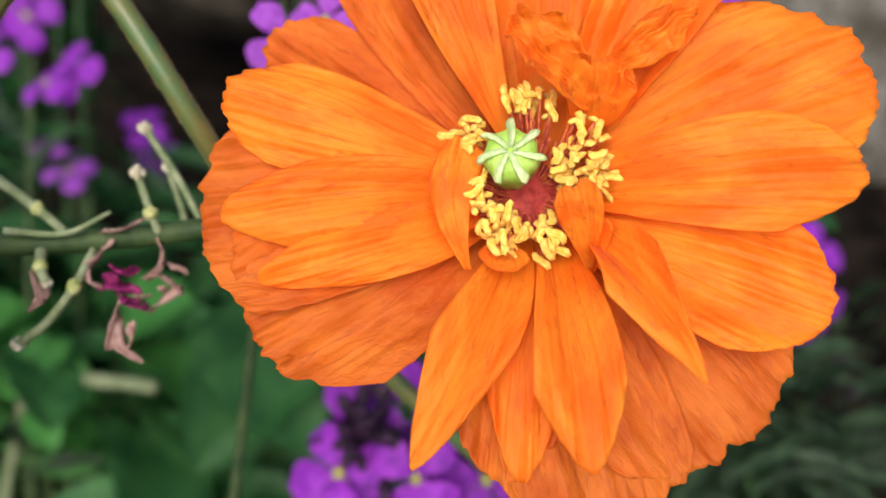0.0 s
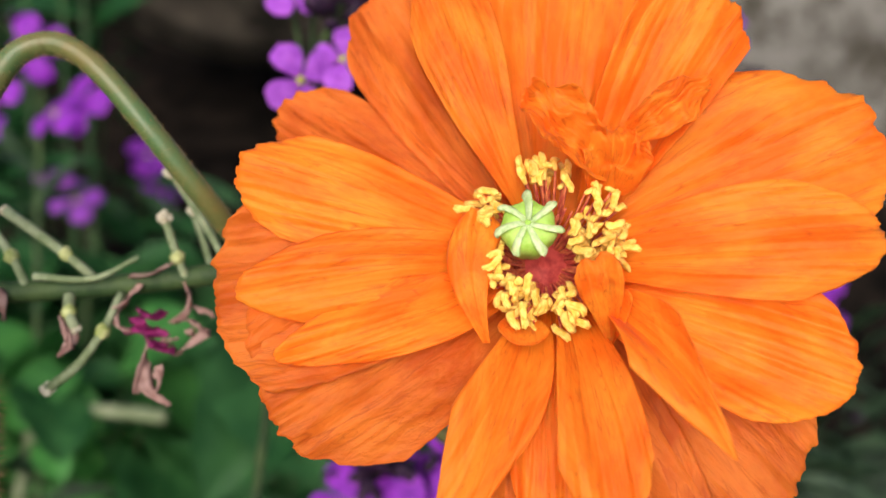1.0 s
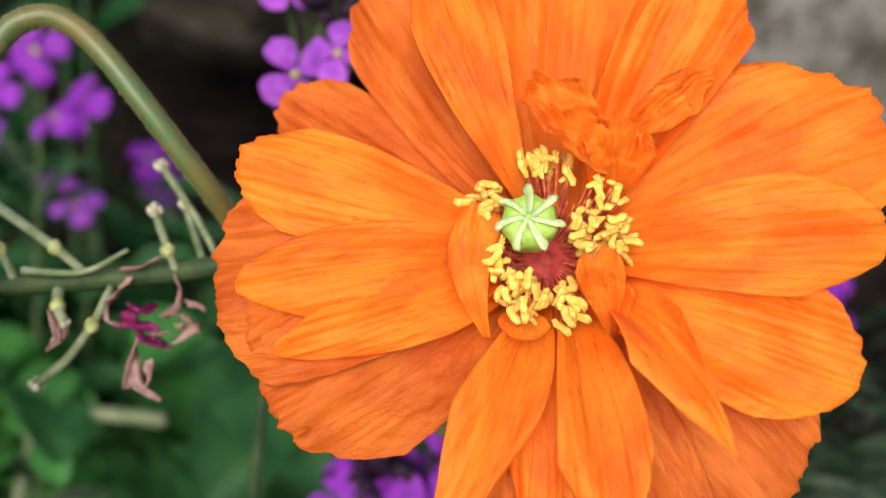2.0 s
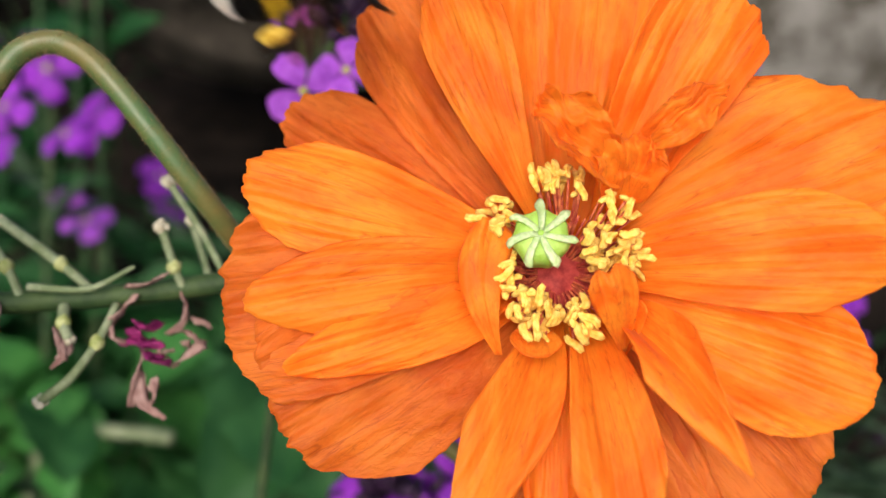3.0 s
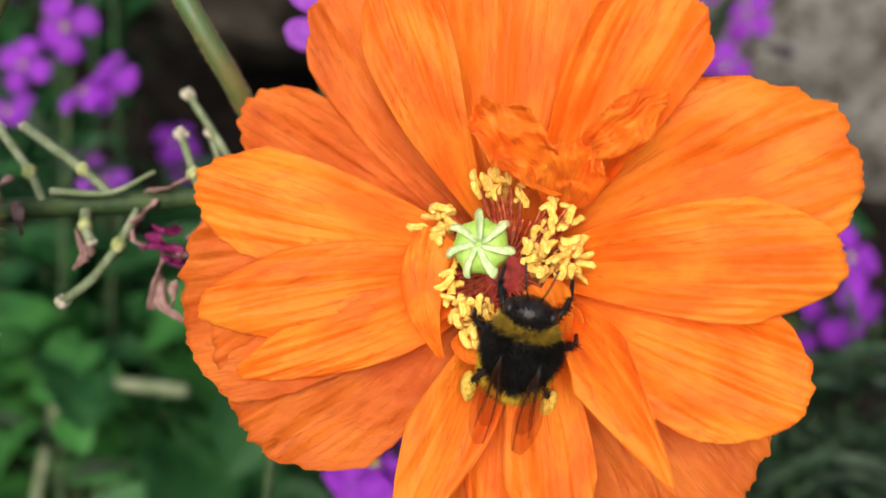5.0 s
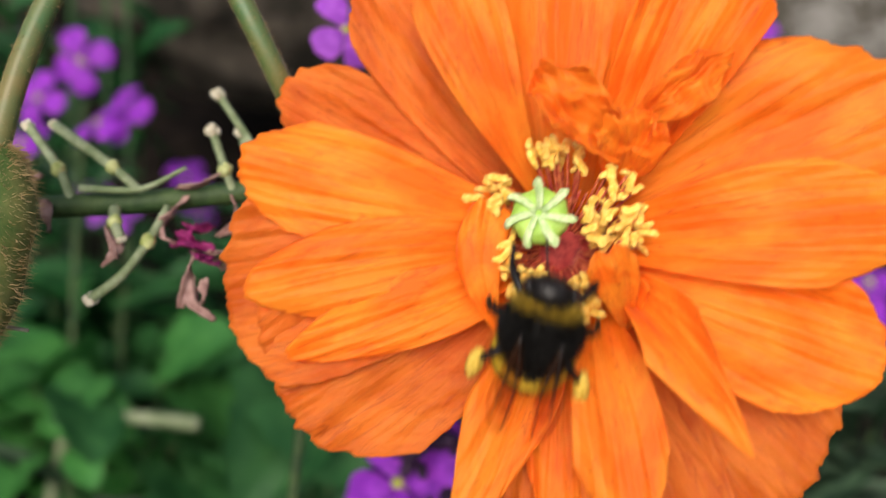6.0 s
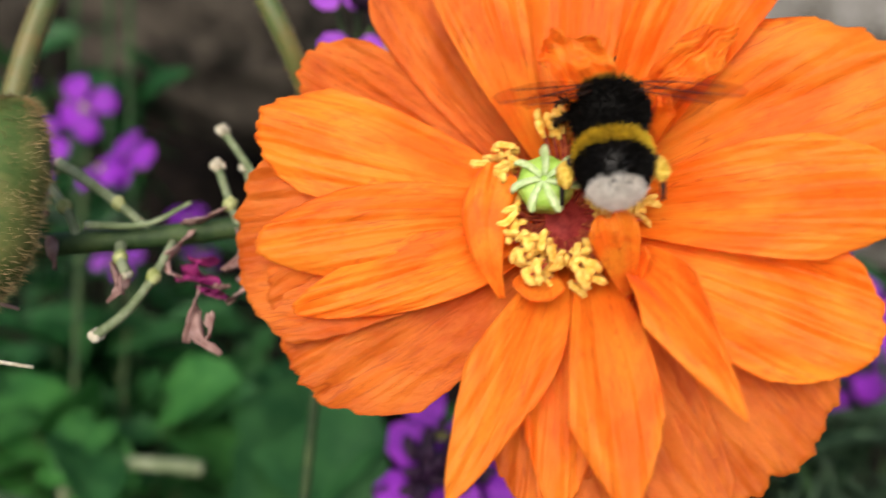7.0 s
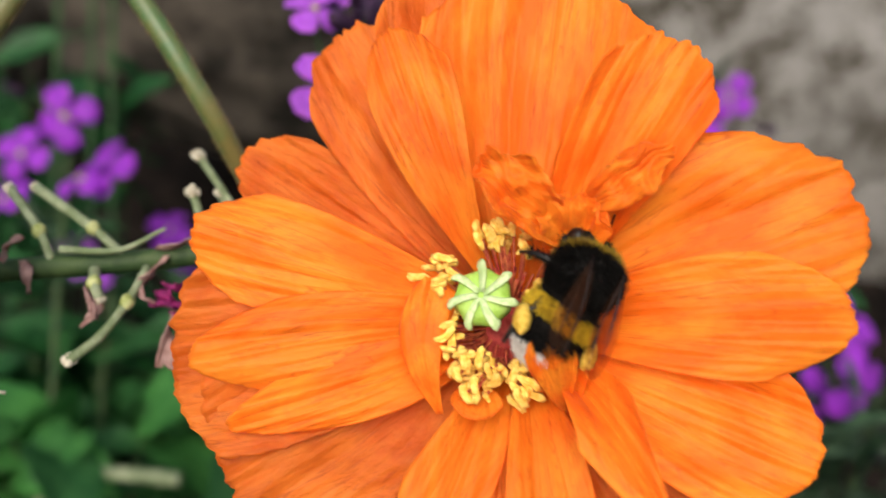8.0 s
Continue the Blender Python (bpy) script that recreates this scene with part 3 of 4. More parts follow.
def build_bee():
    """A bumblebee, head towards +y, back towards +z, its middle at the origin."""
    b = thing("bumblebee", "furry black bumblebee with yellow bands and white tail", "bumblebee", bed)
    TC, TR, AC, AR = (0, 2.7, 0), (3.6, 3.3, 3.2), (0, 0, 0), (3.55, 4.5, 3.3)
    bm = bmesh.new()
    blob(bm, Vector(TC) * MM, Vector(TR) * MM, 0, 20)
    th = part("thorax", bm, BLACK_FUR, b, "black furry thorax")
    fur("fur", th, TC, TR, -1, 0.60, BLACK_FUR, 4800, 1.1, 1)
    fur("collar", th, TC, TR, 0.60, 0.82, OLIVE_FUR, 1300, 1.1, 2, "dull yellow furry collar")
    bm = bmesh.new()
    blob(bm, Vector(AC) * MM, Vector(AR) * MM, 0, 24)
    for v in bm.verts:
        k = 1 - 0.16 * max(0.0, -v.co.y / (5 * MM)) ** 2
        v.co.x, v.co.z = v.co.x * k, v.co.z * k
    ab = part("abdomen", bm, CUTICLE, b, "banded furry abdomen", spot(0, -3.0, -0.7, 18, 0, 0))
    fur("fur", ab, AC, AR, 0.46, 1.0, BLACK_FUR, 1700, 1.0, 3, taper=True)
    fur("yellow_band", ab, AC, AR, 0.06, 0.46, YELLOW_FUR, 3600, 0.85, 4, "yellow band", taper=True)
    fur("fur", ab, AC, AR, -0.64, 0.06, BLACK_FUR, 4600, 0.75, 5, taper=True)
    fur("white_tail", ab, AC, AR, -1.0, -0.64, WHITE_FUR, 2200, 1.0, 6, "white tail tip", taper=True)
    WAIST.append(ab)
    bm = bmesh.new()
    blob(bm, (0, 0.0064, -0.0009), (0.0026, 0.0017, 0.0020), 0.05, 16)
    hd = part("head", bm, CUTICLE, b, "black head")
    fur("fur", hd, (0, 6.4, -0.9), (2.6, 1.7, 2.0), -1, 0.6, BLACK_FUR, 700, 0.6, 9)
    for s in (-1, 1):
        bm = bmesh.new()
        blob(bm, (s * 0.0022, 0.0066, -0.0006), (0.0007, 0.0010, 0.0013), 0, 12)
        part("eye", bm, CUTICLE, hd)
        bm = bmesh.new()
        tube(bm, smooth([(s * 0.6, 7.9, -0.2), (s * 1.1, 9.4, 0.3), (s * 1.7, 11.6, -0.4)], 10), lambda u: 0.10 * MM, 6)
        part("antenna", bm, CUTICLE, hd)
        for k, (y, out, fwd) in enumerate(((4.4, 4.1, 3.2), (2.8, 5.3, 0.8), (0.8, 5.0, -4.2))):
            bm = bmesh.new()
            line = smooth([(s * 1.8, y, -1.6), (s * out * 0.7, y + fwd * 0.5, -1.2), (s * out, y + fwd, -2.6), (s * (out + 0.2), y + fwd * 1.5, -4.6)], 14)
            tube(bm, line, lambda u: (0.52 - 0.30 * u) * MM, 8)
            leg = part("leg", bm, CUTICLE, b)
            LEGS.append((leg, s * 1.8, y, -1.6, k + (s > 0) * 1.5))
            bm = bmesh.new()
            bristles(bm, line[:11], lambda u: 0.4 * MM, 160, 0.0006, random.Random(k * 3 + s))
            tagged(part("leg_hairs", bm, BLACK_FUR, leg, flat=True), kind="stuff")
            if k == 2:
                bm = bmesh.new()
                blob(bm, Vector((s * (out - 0.1), y + fwd, -2.2)) * MM, (0.0009, 0.0017, 0.0009), 0.25, 12, s)
                part("pollen_basket", bm, POLLEN, leg, "yellow pollen load")
        for name, length, width, y, z, turn in (("forewing", 11.0, 3.0, 3.0, 3.7, 93), ("hindwing", 8.0, 2.3, 2.2, 3.5, 95)):
            bm = wing(bmesh.new(), length, width)
            if s < 0:
                bm.transform(Matrix.Diagonal((-1, 1, 1, 1)))
            bmesh.ops.recalc_face_normals(bm, faces=bm.faces)
            blade = part(name, bm, WING, b, "smoky brown wing", flat=True)
            WINGS.append((blade, s, y, z, turn))
            for ends in (((0, 0, 0), (0.5, -0.13, 0.1), (0.97, 0.03, 0)), ((0.05, 0.02, 0), (0.4, 0.22, 0.1), (0.8, 0.42, 0))):
                bm = bmesh.new()
                tube(bm, smooth([(s * length * u, width * v, 0.05 + w + 0.2 * math.sin(s * length * u * 0.6)) for u, v, w in ends], 8), lambda u: (0.09 - 0.05 * u) * MM, 5)
                part("vein", bm, CUTICLE, blade)
    return b


bee = build_bee()


# ---- ground and stones ----
def build_ground():
    bm = bmesh.new()
    step = [math.copysign(0.9 * abs(k / 40) + 300 * abs(k / 40) ** 9, k) for k in range(-40, 41)]
    grid = []
    for y in step:
        row = []
        for x in step:
            d = math.hypot(x, y)
            z = 0.012 * noise.noise(Vector((x * 14, y * 14, 0))) + 0.006 * noise.noise(Vector((x * 40, y * 40, 5))) if d < 4 else 0
            row.append(bm.verts.new((x, y + 0.2, z)))
        grid.append(row)
    for a, b in zip(grid, grid[1:]):
        for k in range(80):
            bm.faces.new((a[k], a[k + 1], b[k + 1], b[k]))
    tagged(part("ground", bm, SOIL, None, "dark crumbly garden soil with shade in its colour"), category="ground", kind="structure")


build_ground()


def build_wall():
    w = tagged(new("wall_stone"), "rough grey and brown garden stones behind the bed", "stone wall", kind="structure")
    for k, (x, y, z, rx, ry, rz, m) in enumerate((
            (0.24, 0.52, 0.10, 0.20, 0.14, 0.16, STONE_GREY), (0.50, 0.54, 0.08, 0.14, 0.14, 0.15, STONE_GREY), (0.30, 0.58, 0.33, 0.22, 0.15, 0.12, STONE_GREY),
            (-0.065, 0.55, 0.168, 0.135, 0.15, 0.125, STONE_BROWN), (-0.46, 0.80, 0.04, 0.16, 0.14, 0.11, STONE_BROWN), (-0.02, 0.66, 0.40, 0.17, 0.14, 0.11, STONE_BROWN), (-0.25, 0.92, 0.02, 0.4, 0.12, 0.12, STONE_BROWN), (0.98, 0.60, 0.12, 0.22, 0.15, 0.17, STONE_GREY), (1.36, 0.63, 0.10, 0.2, 0.15, 0.16, STONE_BROWN), (1.2, 0.68, 0.36, 0.24, 0.14, 0.12, STONE_GREY), (-0.82, 0.60, 0.11, 0.2, 0.15, 0.17, STONE_GREY), (-1.22, 0.63, 0.11, 0.24, 0.15, 0.16, STONE_BROWN), (-0.98, 0.68, 0.35, 0.24, 0.14, 0.12, STONE_BROWN),
            (-0.55, 0.80, 0.20, 0.18, 0.14, 0.12, STONE_BROWN), (0.72, 0.60, 0.26, 0.2, 0.14, 0.14, STONE_GREY))):
        bm = bmesh.new()
        bmesh.ops.create_icosphere(bm, subdivisions=5, radius=1)
        for v in bm.verts:
            c = v.co.copy()
            q = Vector([math.copysign(abs(a) ** 0.75, a) for a in c])
            h = 1 + 0.12 * noise.noise(c * 1.6 + Vector((k * 7, 0, 0))) + 0.04 * noise.noise(c * 6 + Vector((0, k, 0))) + 0.02 * noise.noise(c * 17)
            v.co = Vector((x + q.x * rx * h, y + q.y * ry * h, z + q.z * rz * h))
        part("stone", bm, m, w)


build_wall()


# ---- the spent stalk ----
def build_stalk():
    s = thing("wallflower_stalk", "spent wallflower stalk with pods and withered petals", "plant stalk", bed)
    bm = bmesh.new()
    main = [(-100, 8, -116), (-75, 12, -114), (-56, 14, -113), (-47.3, 14.8, -113), (-32.8, 15.8, -113), (-19.5, 17.4, -113), (-9, 18.9, -114), (4.8, 18.2, -118), (20, 8, -128), (32, -30, -140), (40, -140, -150)]
    tube(bm, smooth(main, 60), lambda u: (1.5 + 0.4 * max(0, u - 0.5)) * MM, 12)
    part("main_stem", bm, STALK, s, "dark green main stem")

    def pedicel(points, r0, r1, node=True, cream=True, tip_size=1.0):
        bm = bmesh.new()
        tube(bm, smooth(points, 14), lambda u: (r0 + (r1 - r0) * u) * MM, 8)
        p = part("pod", bm, POD, s, "pale green pod stalk")
        if node:
            bm = bmesh.new()
            blob(bm, Vector(points[1]) * MM, (0.95 * MM, 1.1 * MM, 0.95 * MM), 0.3, 12, points[1][0])
            part("node", bm, NODE, p, "yellow-green node")
        if cream:
            bm = bmesh.new()
            e = Vector(points[-1])
            for k in range(4):
                blob(bm, (e + Vector((0.45 * math.cos(k * 1.6), 0.4 * math.sin(k * 1.6), 0.2 * k - 0.3)) * tip_size) * MM, (0.62 * MM * tip_size, 0.7 * MM * tip_size, 0.6 * MM * tip_size), 0.35, 10, k + e.x)
            part("tip", bm, TIP, p, "cream withered tip")

    pedicel([(-22.4, 16, -112.5), (-23.6, 19.5, -111), (-25.5, 24.8, -111)], 0.55, 0.6)
    pedicel([(-17, 17.5, -114), (-21.5, 25, -116), (-26.1, 31.8, -116)], 0.5, 0.55, False)
    pedicel([(-19.9, 18.3, -115), (-21.6, 22.3, -117), (-23.1, 26.6, -117)], 0.5, 0.5, False, True, 0.85)
    pedicel([(-34.2, 16.3, -112.5), (-38.2, 19.9, -111.5), (-46.1, 25.6, -111.5)], 0.6, 0.75, tip_size=0.75)
    pedicel([(-43.3, 15.2, -112.5), (-45.1, 19.6, -111.5), (-49.5, 25.5, -111.5)], 0.6, 0.65, tip_size=0.8)
    pedicel([(-42, 16.9, -111), (-34.1, 16.6, -110), (-28.4, 19.5, -110)], 0.55, 0.28, False, False)
    pedicel([(-31, 14.8, -112), (-32.7, 9.7, -110), (-35.7, 5.4, -110), (-39.3, 2.4, -110)], 0.55, 0.7, tip_size=0.95)
    pedicel([(-37.7, 14.4, -112), (-37, 12.3, -110), (-36.2, 10.2, -110)], 0.8, 0.7, True, True, 0.8)
    pedicel([(-60, 14, -112), (-62, 19, -111), (-66, 24, -111)], 0.6, 0.65)

    def rag(points, width, material, seed, label):
        """A withered, twisted petal along a line."""
        line, bm = smooth(points, 16), bmesh.new()
        rows = []
        for i, p in enumerate(line):
            u = i / 16
            a = 2.2 * u + seed
            w = width * (0.25 + 0.75 * math.sin(math.pi * min(u * 0.8 + 0.12, 1))) * MM
            side = Vector((math.cos(a), 0.35 * math.sin(a * 1.7), math.sin(a)))
            rows.append([bm.verts.new(p + side * w * v + Vector((0, 0, 0.35 * MM * math.sin(v * 4 + u * 7))) + Vector(noise.noise_vector(p * 700)) * 0.25 * MM) for v in (-1, -0.5, 0, 0.5, 1)])
        for a, b in zip(rows, rows[1:]):
            for j in range(4):
                bm.faces.new((a[j], a[j + 1], b[j + 1], b[j]))
        o = part("withered_petal", bm, material, s, label)
        so = o.modifiers.new("thickness", "SOLIDIFY")
        so.thickness = 0.00025

    more = random.Random(5)
    for k, (x, y, z) in enumerate(((-22, 9.5, -112), (-24.6, 8.6, -111.5), (-20.4, 12.2, -112.4), (-26, 3.6, -111.6), (-30, 14.2, -111), (-37.4, 9.6, -109.8), (-46, 13.2, -111), (-48.5, 17.2, -111))):
        q = Vector((x, y, z))
        d = Vector((more.uniform(-1.6, 1.6), more.uniform(-2.4, 0.2), more.uniform(-0.4, 0.4)))
        rag([q - d, q + Vector((0.3, 0.2, 0.4)), q + d], more.uniform(0.5, 0.9), WITHER, k * 0.9, "withered pinkish petal")
    pale, red = "withered pinkish petal", "crumpled dark magenta petal"
    rag([(-29.5, 16.9, -110.5), (-27, 17.2, -110), (-24.2, 18.6, -110)], 0.9, WITHER, 1, pale)
    rag([(-36.4, 10.2, -110), (-36.6, 8.2, -109.7), (-38.4, 6.6, -110)], 0.8, WITHER, 2, pale)
    rag([(-31.8, 13, -111), (-31, 10.5, -110.5), (-29.5, 9.6, -111)], 0.6, WITHER, 3, pale)
    rag([(-23.2, 16.4, -112), (-22, 13.2, -111.6), (-24.5, 10.8, -112)], 0.7, WITHER, 4, pale)
    rag([(-24.3, 11.2, -112), (-21.6, 11, -111.5), (-19.5, 9, -112)], 0.8, WITHER, 5, pale)
    rag([(-19.8, 10.2, -112), (-21.5, 8, -111.5), (-24, 6.6, -112)], 0.9, WITHER, 6, pale)
    rag([(-27.3, 9, -112), (-27.6, 5.3, -111.5), (-29.0, 1.5, -112)], 0.9, WITHER, 7, pale)
    rag([(-27.6, 6, -112), (-27, 2.2, -111.5), (-24.5, -0.2, -112)], 0.8, WITHER, 8, pale)
    for k, (x, y) in enumerate(((-27.8, 10.8), (-26.6, 9.6), (-28.4, 9.4), (-26.2, 8), (-25.2, 7.2), (-26.9, 11.6))):
        rag([(x - 1.5, y + 0.8, -112), (x, y, -111.3 + 0.2 * k), (x + 1.5, y - 0.9 + 0.3 * k, -112)], 1.3, MAGENTA, k * 1.3, red)
    for k, (p, q) in enumerate((((-58, -1.5, -105), (-44.4, -1.9, -105)), ((-58, 6.5, -105.5), (-46.7, 5.0, -105)))):
        bm = bmesh.new()
        tube(bm, smooth([p, ((p[0] + q[0]) / 2, (p[1] + q[1]) / 2 + 0.8, -105), q], 8), lambda u: (0.42 - 0.2 * u) * MM, 6)
        part("twig", bm, TIP if k == 0 else WITHER, s, "thin dry twig")
    return s


build_stalk()


# ---- violet wallflowers ----
def blossom_petal_mesh(material, size, seed):
    bm = bmesh.new()
    uv = bm.loops.layers.uv.new("UVMap")
    rows, co = [], {}
    for i in range(13):
        u = i / 12
        row = []
        for j in range(9):
            v = j / 4 - 1
            w = outline(u, 0.66, 0.95) * size * 0.43
            p = Vector((v * w, 0.8 + u * size * (1 - 0.05 * v * v), size * (0.10 * math.sin(u * 2.6) - 0.16 * u * u + 0.05 * noise.noise(Vector((u * 2, v * 2, seed * 3))) - 0.06 * v * v * u)))
            x = bm.verts.new(p * MM)
            co[x] = (u + seed, v * 0.5 + seed)
            row.append(x)
        rows.append(row)
    for a, b in zip(rows, rows[1:]):
        for j in range(8):
            for loop in bm.faces.new((a[j], a[j + 1], b[j + 1], b[j])).loops:
                loop[uv].uv = co[loop.vert]
    me = bpy.data.meshes.new("petal")
    bm.to_mesh(me)
    bm.free()
    me.shade_smooth()
    me.materials.append(material)
    return me


PETALS = {(m.name, s): blossom_petal_mesh(m, 8.4, s) for m in (VIOLET, LILAC) for s in range(3)}


def eye_mesh():
    bm = bmesh.new()
    tube(bm, [Vector((0, 0, -7)) * MM, Vector((0, 0, -2)) * MM, Vector((0, 0, 0.4)) * MM], lambda u: (0.8 + 0.2 * u) * MM, 10)
    blob(bm, (0, 0, 0.0004), (0.0009, 0.0009, 0.0006), 0.3, 10)
    me = bpy.data.meshes.new("blossom")
    bm.to_mesh(me)
    bm.free()
    me.shade_smooth()
    me.materials.append(EYE)
    return me


EYES = eye_mesh()


def blossom(plant, at, facing, rnd, material, scale=1.0):
    """One four-petalled blossom (at in millimetres of the bed)."""
    o = tagged(new("blossom", EYES), "four-petalled violet blossom with a yellow-green eye")
    o.parent = plant
    turn = Vector(facing).to_track_quat("Z", "Y").to_matrix().to_4x4()
    o.matrix_basis = Matrix.Translation(Vector(at) * MM) @ turn @ pose(0, 0, 0, 0, 0, rnd.uniform(0, 90)) @ Matrix.Scale(scale, 4)
    for k in range(4):
        p = new("petal", PETALS[(material.name, rnd.randrange(3))])
        p.parent = o
        p.matrix_basis = pose(0, 0, 0, rnd.uniform(-12, 10), rnd.uniform(-8, 8), 90 * k + rnd.uniform(-9, 9))


def bud_mesh():
    bm = bmesh.new()
    blob(bm, (0, 0, 0), (1.3 * MM, 2.4 * MM, 1.3 * MM), 0.2, 10, 1)
    me = bpy.data.meshes.new("bud")
    bm.to_mesh(me)
    bm.free()
    me.shade_smooth()
    me.materials.append(DARKBUD)
    return me


BUDS = bud_mesh()


def bud_cluster(plant, at, rnd, count=12, spread=7):
    for k in range(count):
        d = Vector((rnd.gauss(0, 1), rnd.gauss(0, 1), rnd.gauss(0, 0.8)))
        o = new("bud", BUDS)
        o.parent = plant
        o.matrix_basis = Matrix.Translation((Vector(at) + d * spread * 0.5) * MM) @ (d + Vector((0, 1, 0.5))).to_track_quat("Y", "Z").to_matrix().to_4x4() @ Matrix.Scale(rnd.uniform(0.8, 1.3), 4)


def leaf_mesh(name, material, length, width, heart, seed):
    """A leaf along +y with a midrib fold, pointed tip; heart: how deep the base is notched."""
    bm = bmesh.new()
    rows = []
    for i in range(13):
        u = i / 12
        row = []
        for j in range(9):
            v = j / 4 - 1
            w = width / 2 * (math.sin(math.pi * min(1, u * (0.93 + 0.05) + 0.04)) ** 0.8 if not heart else outline(0.14 + 0.86 * u, 0.42, 0.3))
            tooth = 1 + (0.05 * math.sin(u * 46) if abs(v) == 1 else 0)
            y = length * (u - heart * 0.22 * v * v * (1 - u) ** 2)
            z = length * (0.10 * abs(v) * math.sin(math.pi * u) - 0.22 * u * u + 0.04 * noise.noise(Vector((u * 4, v * 3, seed))))
            row.append(bm.verts.new(Vector((v * w * tooth, y, z)) * MM))
        rows.append(row)
    for a, b in zip(rows, rows[1:]):
        for j in range(8):
            bm.faces.new((a[j], a[j + 1], b[j + 1], b[j]))
    bmesh.ops.remove_doubles(bm, verts=bm.verts, dist=1e-6)
    tube(bm, smooth([(0, -length * 0.35, -length * 0.05), (0, 0, 0), (0, length * 0.6, -length * 0.075)], 6), lambda u: length * 0.014 * (1.3 - u) * MM, 5)
    me = bpy.data.meshes.new(name)
    bm.to_mesh(me)
    bm.free()
    me.shade_smooth()
    me.materials.append(material)
    return me


BROAD = [leaf_mesh("leaf", LEAF_BRIGHT, 26, 22, 1, k) for k in range(3)]
MID = [leaf_mesh("leaf", LEAF_MID, 26, 24, 1, k + 5) for k in range(3)]
OVAL = [leaf_mesh("leaf", LEAF, 34, 15, 0, k) for k in range(3)]
OVAL_MID = [leaf_mesh("leaf", LEAF_MID, 34, 16, 0, k + 3) for k in range(3)]
TALL = [leaf_mesh("leaf", LEAF, 44, 9, 0, k) for k in range(3)]
LANCE = [leaf_mesh("leaf", LEAF_GREY, 26, 4.6, 0, k) for k in range(3)]


def leaf(plant, meshes, at, way, rnd, scale=1.0):
    """A leaf whose foot is at (millimetres of the bed), growing along way."""
    o = new("leaf", rnd.choice(meshes))
    o.parent = plant
    d = Vector(way).normalized()
    z = (Vector((0, 0.65, 0.75)) + Vector([rnd.gauss(0, 0.3) for _ in range(3)]))
    z = (z - d * z.dot(d)).normalized()
    x = d.cross(z)
    m = Matrix((x, d, z)).transposed().to_4x4()
    o.matrix_basis = Matrix.Translation(Vector(at) * MM) @ m @ Matrix.Scale(scale, 4)


def stem(plant, points, r0, r1, material=STALK, n=20):
    bm = bmesh.new()
    tube(bm, smooth(points, n), lambda u: (r0 + (r1 - r0) * u) * MM, 8)
    return part("stem", bm, material, plant)


def wallflower(root, top, blooms, buds, material, seed, lances=0, scale=1.0):
    """A wallflower shoot: stem, blossoms on short stalks, dark buds, narrow grey leaves along the stem."""
    rnd = random.Random(seed)
    p = thing("wallflower", "violet wallflower with four-petalled blossoms and dark buds", "flower", bed, "wallflowers in the bed")
    r, t = Vector(root), Vector(top)
    mid = r.lerp(t, 0.55) + Vector((rnd.uniform(-8, 8), 4, rnd.uniform(-6, 6)))
    stem(p, [r, mid, t], 1.0, 0.8)
    for at in blooms:
        e = Vector(at)
        face = (rnd.gauss(0.0, 0.35), 0.1 + rnd.gauss(0, 0.35), 1)
        blossom(p, e, face, rnd, material, scale * rnd.uniform(1.0, 1.3))
        foot = t.lerp(mid, rnd.uniform(0.0, 0.5))
        back = e - Vector(face).normalized() * 7 * scale
        stem(p, [foot, foot.lerp(back, 0.5) - Vector((0, 1.5, 2)), back], 0.45, 0.5, STALK, 8)
    for at, n in buds:
        bud_cluster(p, at, rnd, n)
        stem(p, [t, t.lerp(Vector(at), 0.5) + Vector((0, 0, -1)), Vector(at)], 0.7, 0.7, STALK, 8)
    for k in range(lances):
        u = rnd.uniform(0.1, 0.95)
        f = r.lerp(mid, u / 0.55) if u < 0.55 else mid.lerp(t, (u - 0.55) / 0.45)
        a = rnd.uniform(0, 6.283)
        leaf(p, LANCE, f, (math.cos(a), 0.55 + rnd.uniform(-0.3, 0.4), math.sin(a) * 0.8), rnd, rnd.uniform(0.7, 1.25))
    return p


wallflower((-24, -70, -160), (-7, 60, -142), [(-10.1, 51.1, -136), (-3.2, 55.2, -137), (-12.4, 68.2, -139), (10.4, 67.1, -146), (22.2, 64.9, -150), (-10, 76.3, -142)], [((-3.6, 66.9, -141), 18), ((1.7, 68.2, -146), 12)], LILAC, 11, 0, 0.66)
wallflower((-92, -60, -250), (-96, 84, -247), [(-106.4, 77.3, -240), (-110.5, 63.9, -241), (-95.1, 89, -240), (-88.4, 69.6, -239), (-83.2, 74.3, -242)], [((-108.5, 100.6, -250), 6)], VIOLET, 12, 6, 0.95)
wallflower((-80, -70, -272), (-86, 58, -268), [(-97.2, 54, -262), (-90, 48.2, -262)], [], LILAC, 13, 0, 0.8)
wallflower((-58, -70, -312), (-72, 60, -306), [(-78.8, 70.3, -300), (-75, 59.5, -304)], [], VIOLET, 18, 0, 0.85)
wallflower((118, -100, -256), (100, 96, -252), [(81.4, 93.8, -245), (89.1, 106.1, -246), (110.2, 99.3, -245), (101.4, 82, -243), (96.5, 112.3, -247)], [((117.2, 93.1, -246), 5), ((96.6, 96.1, -248), 4)], VIOLET, 14, 12, 0.86)
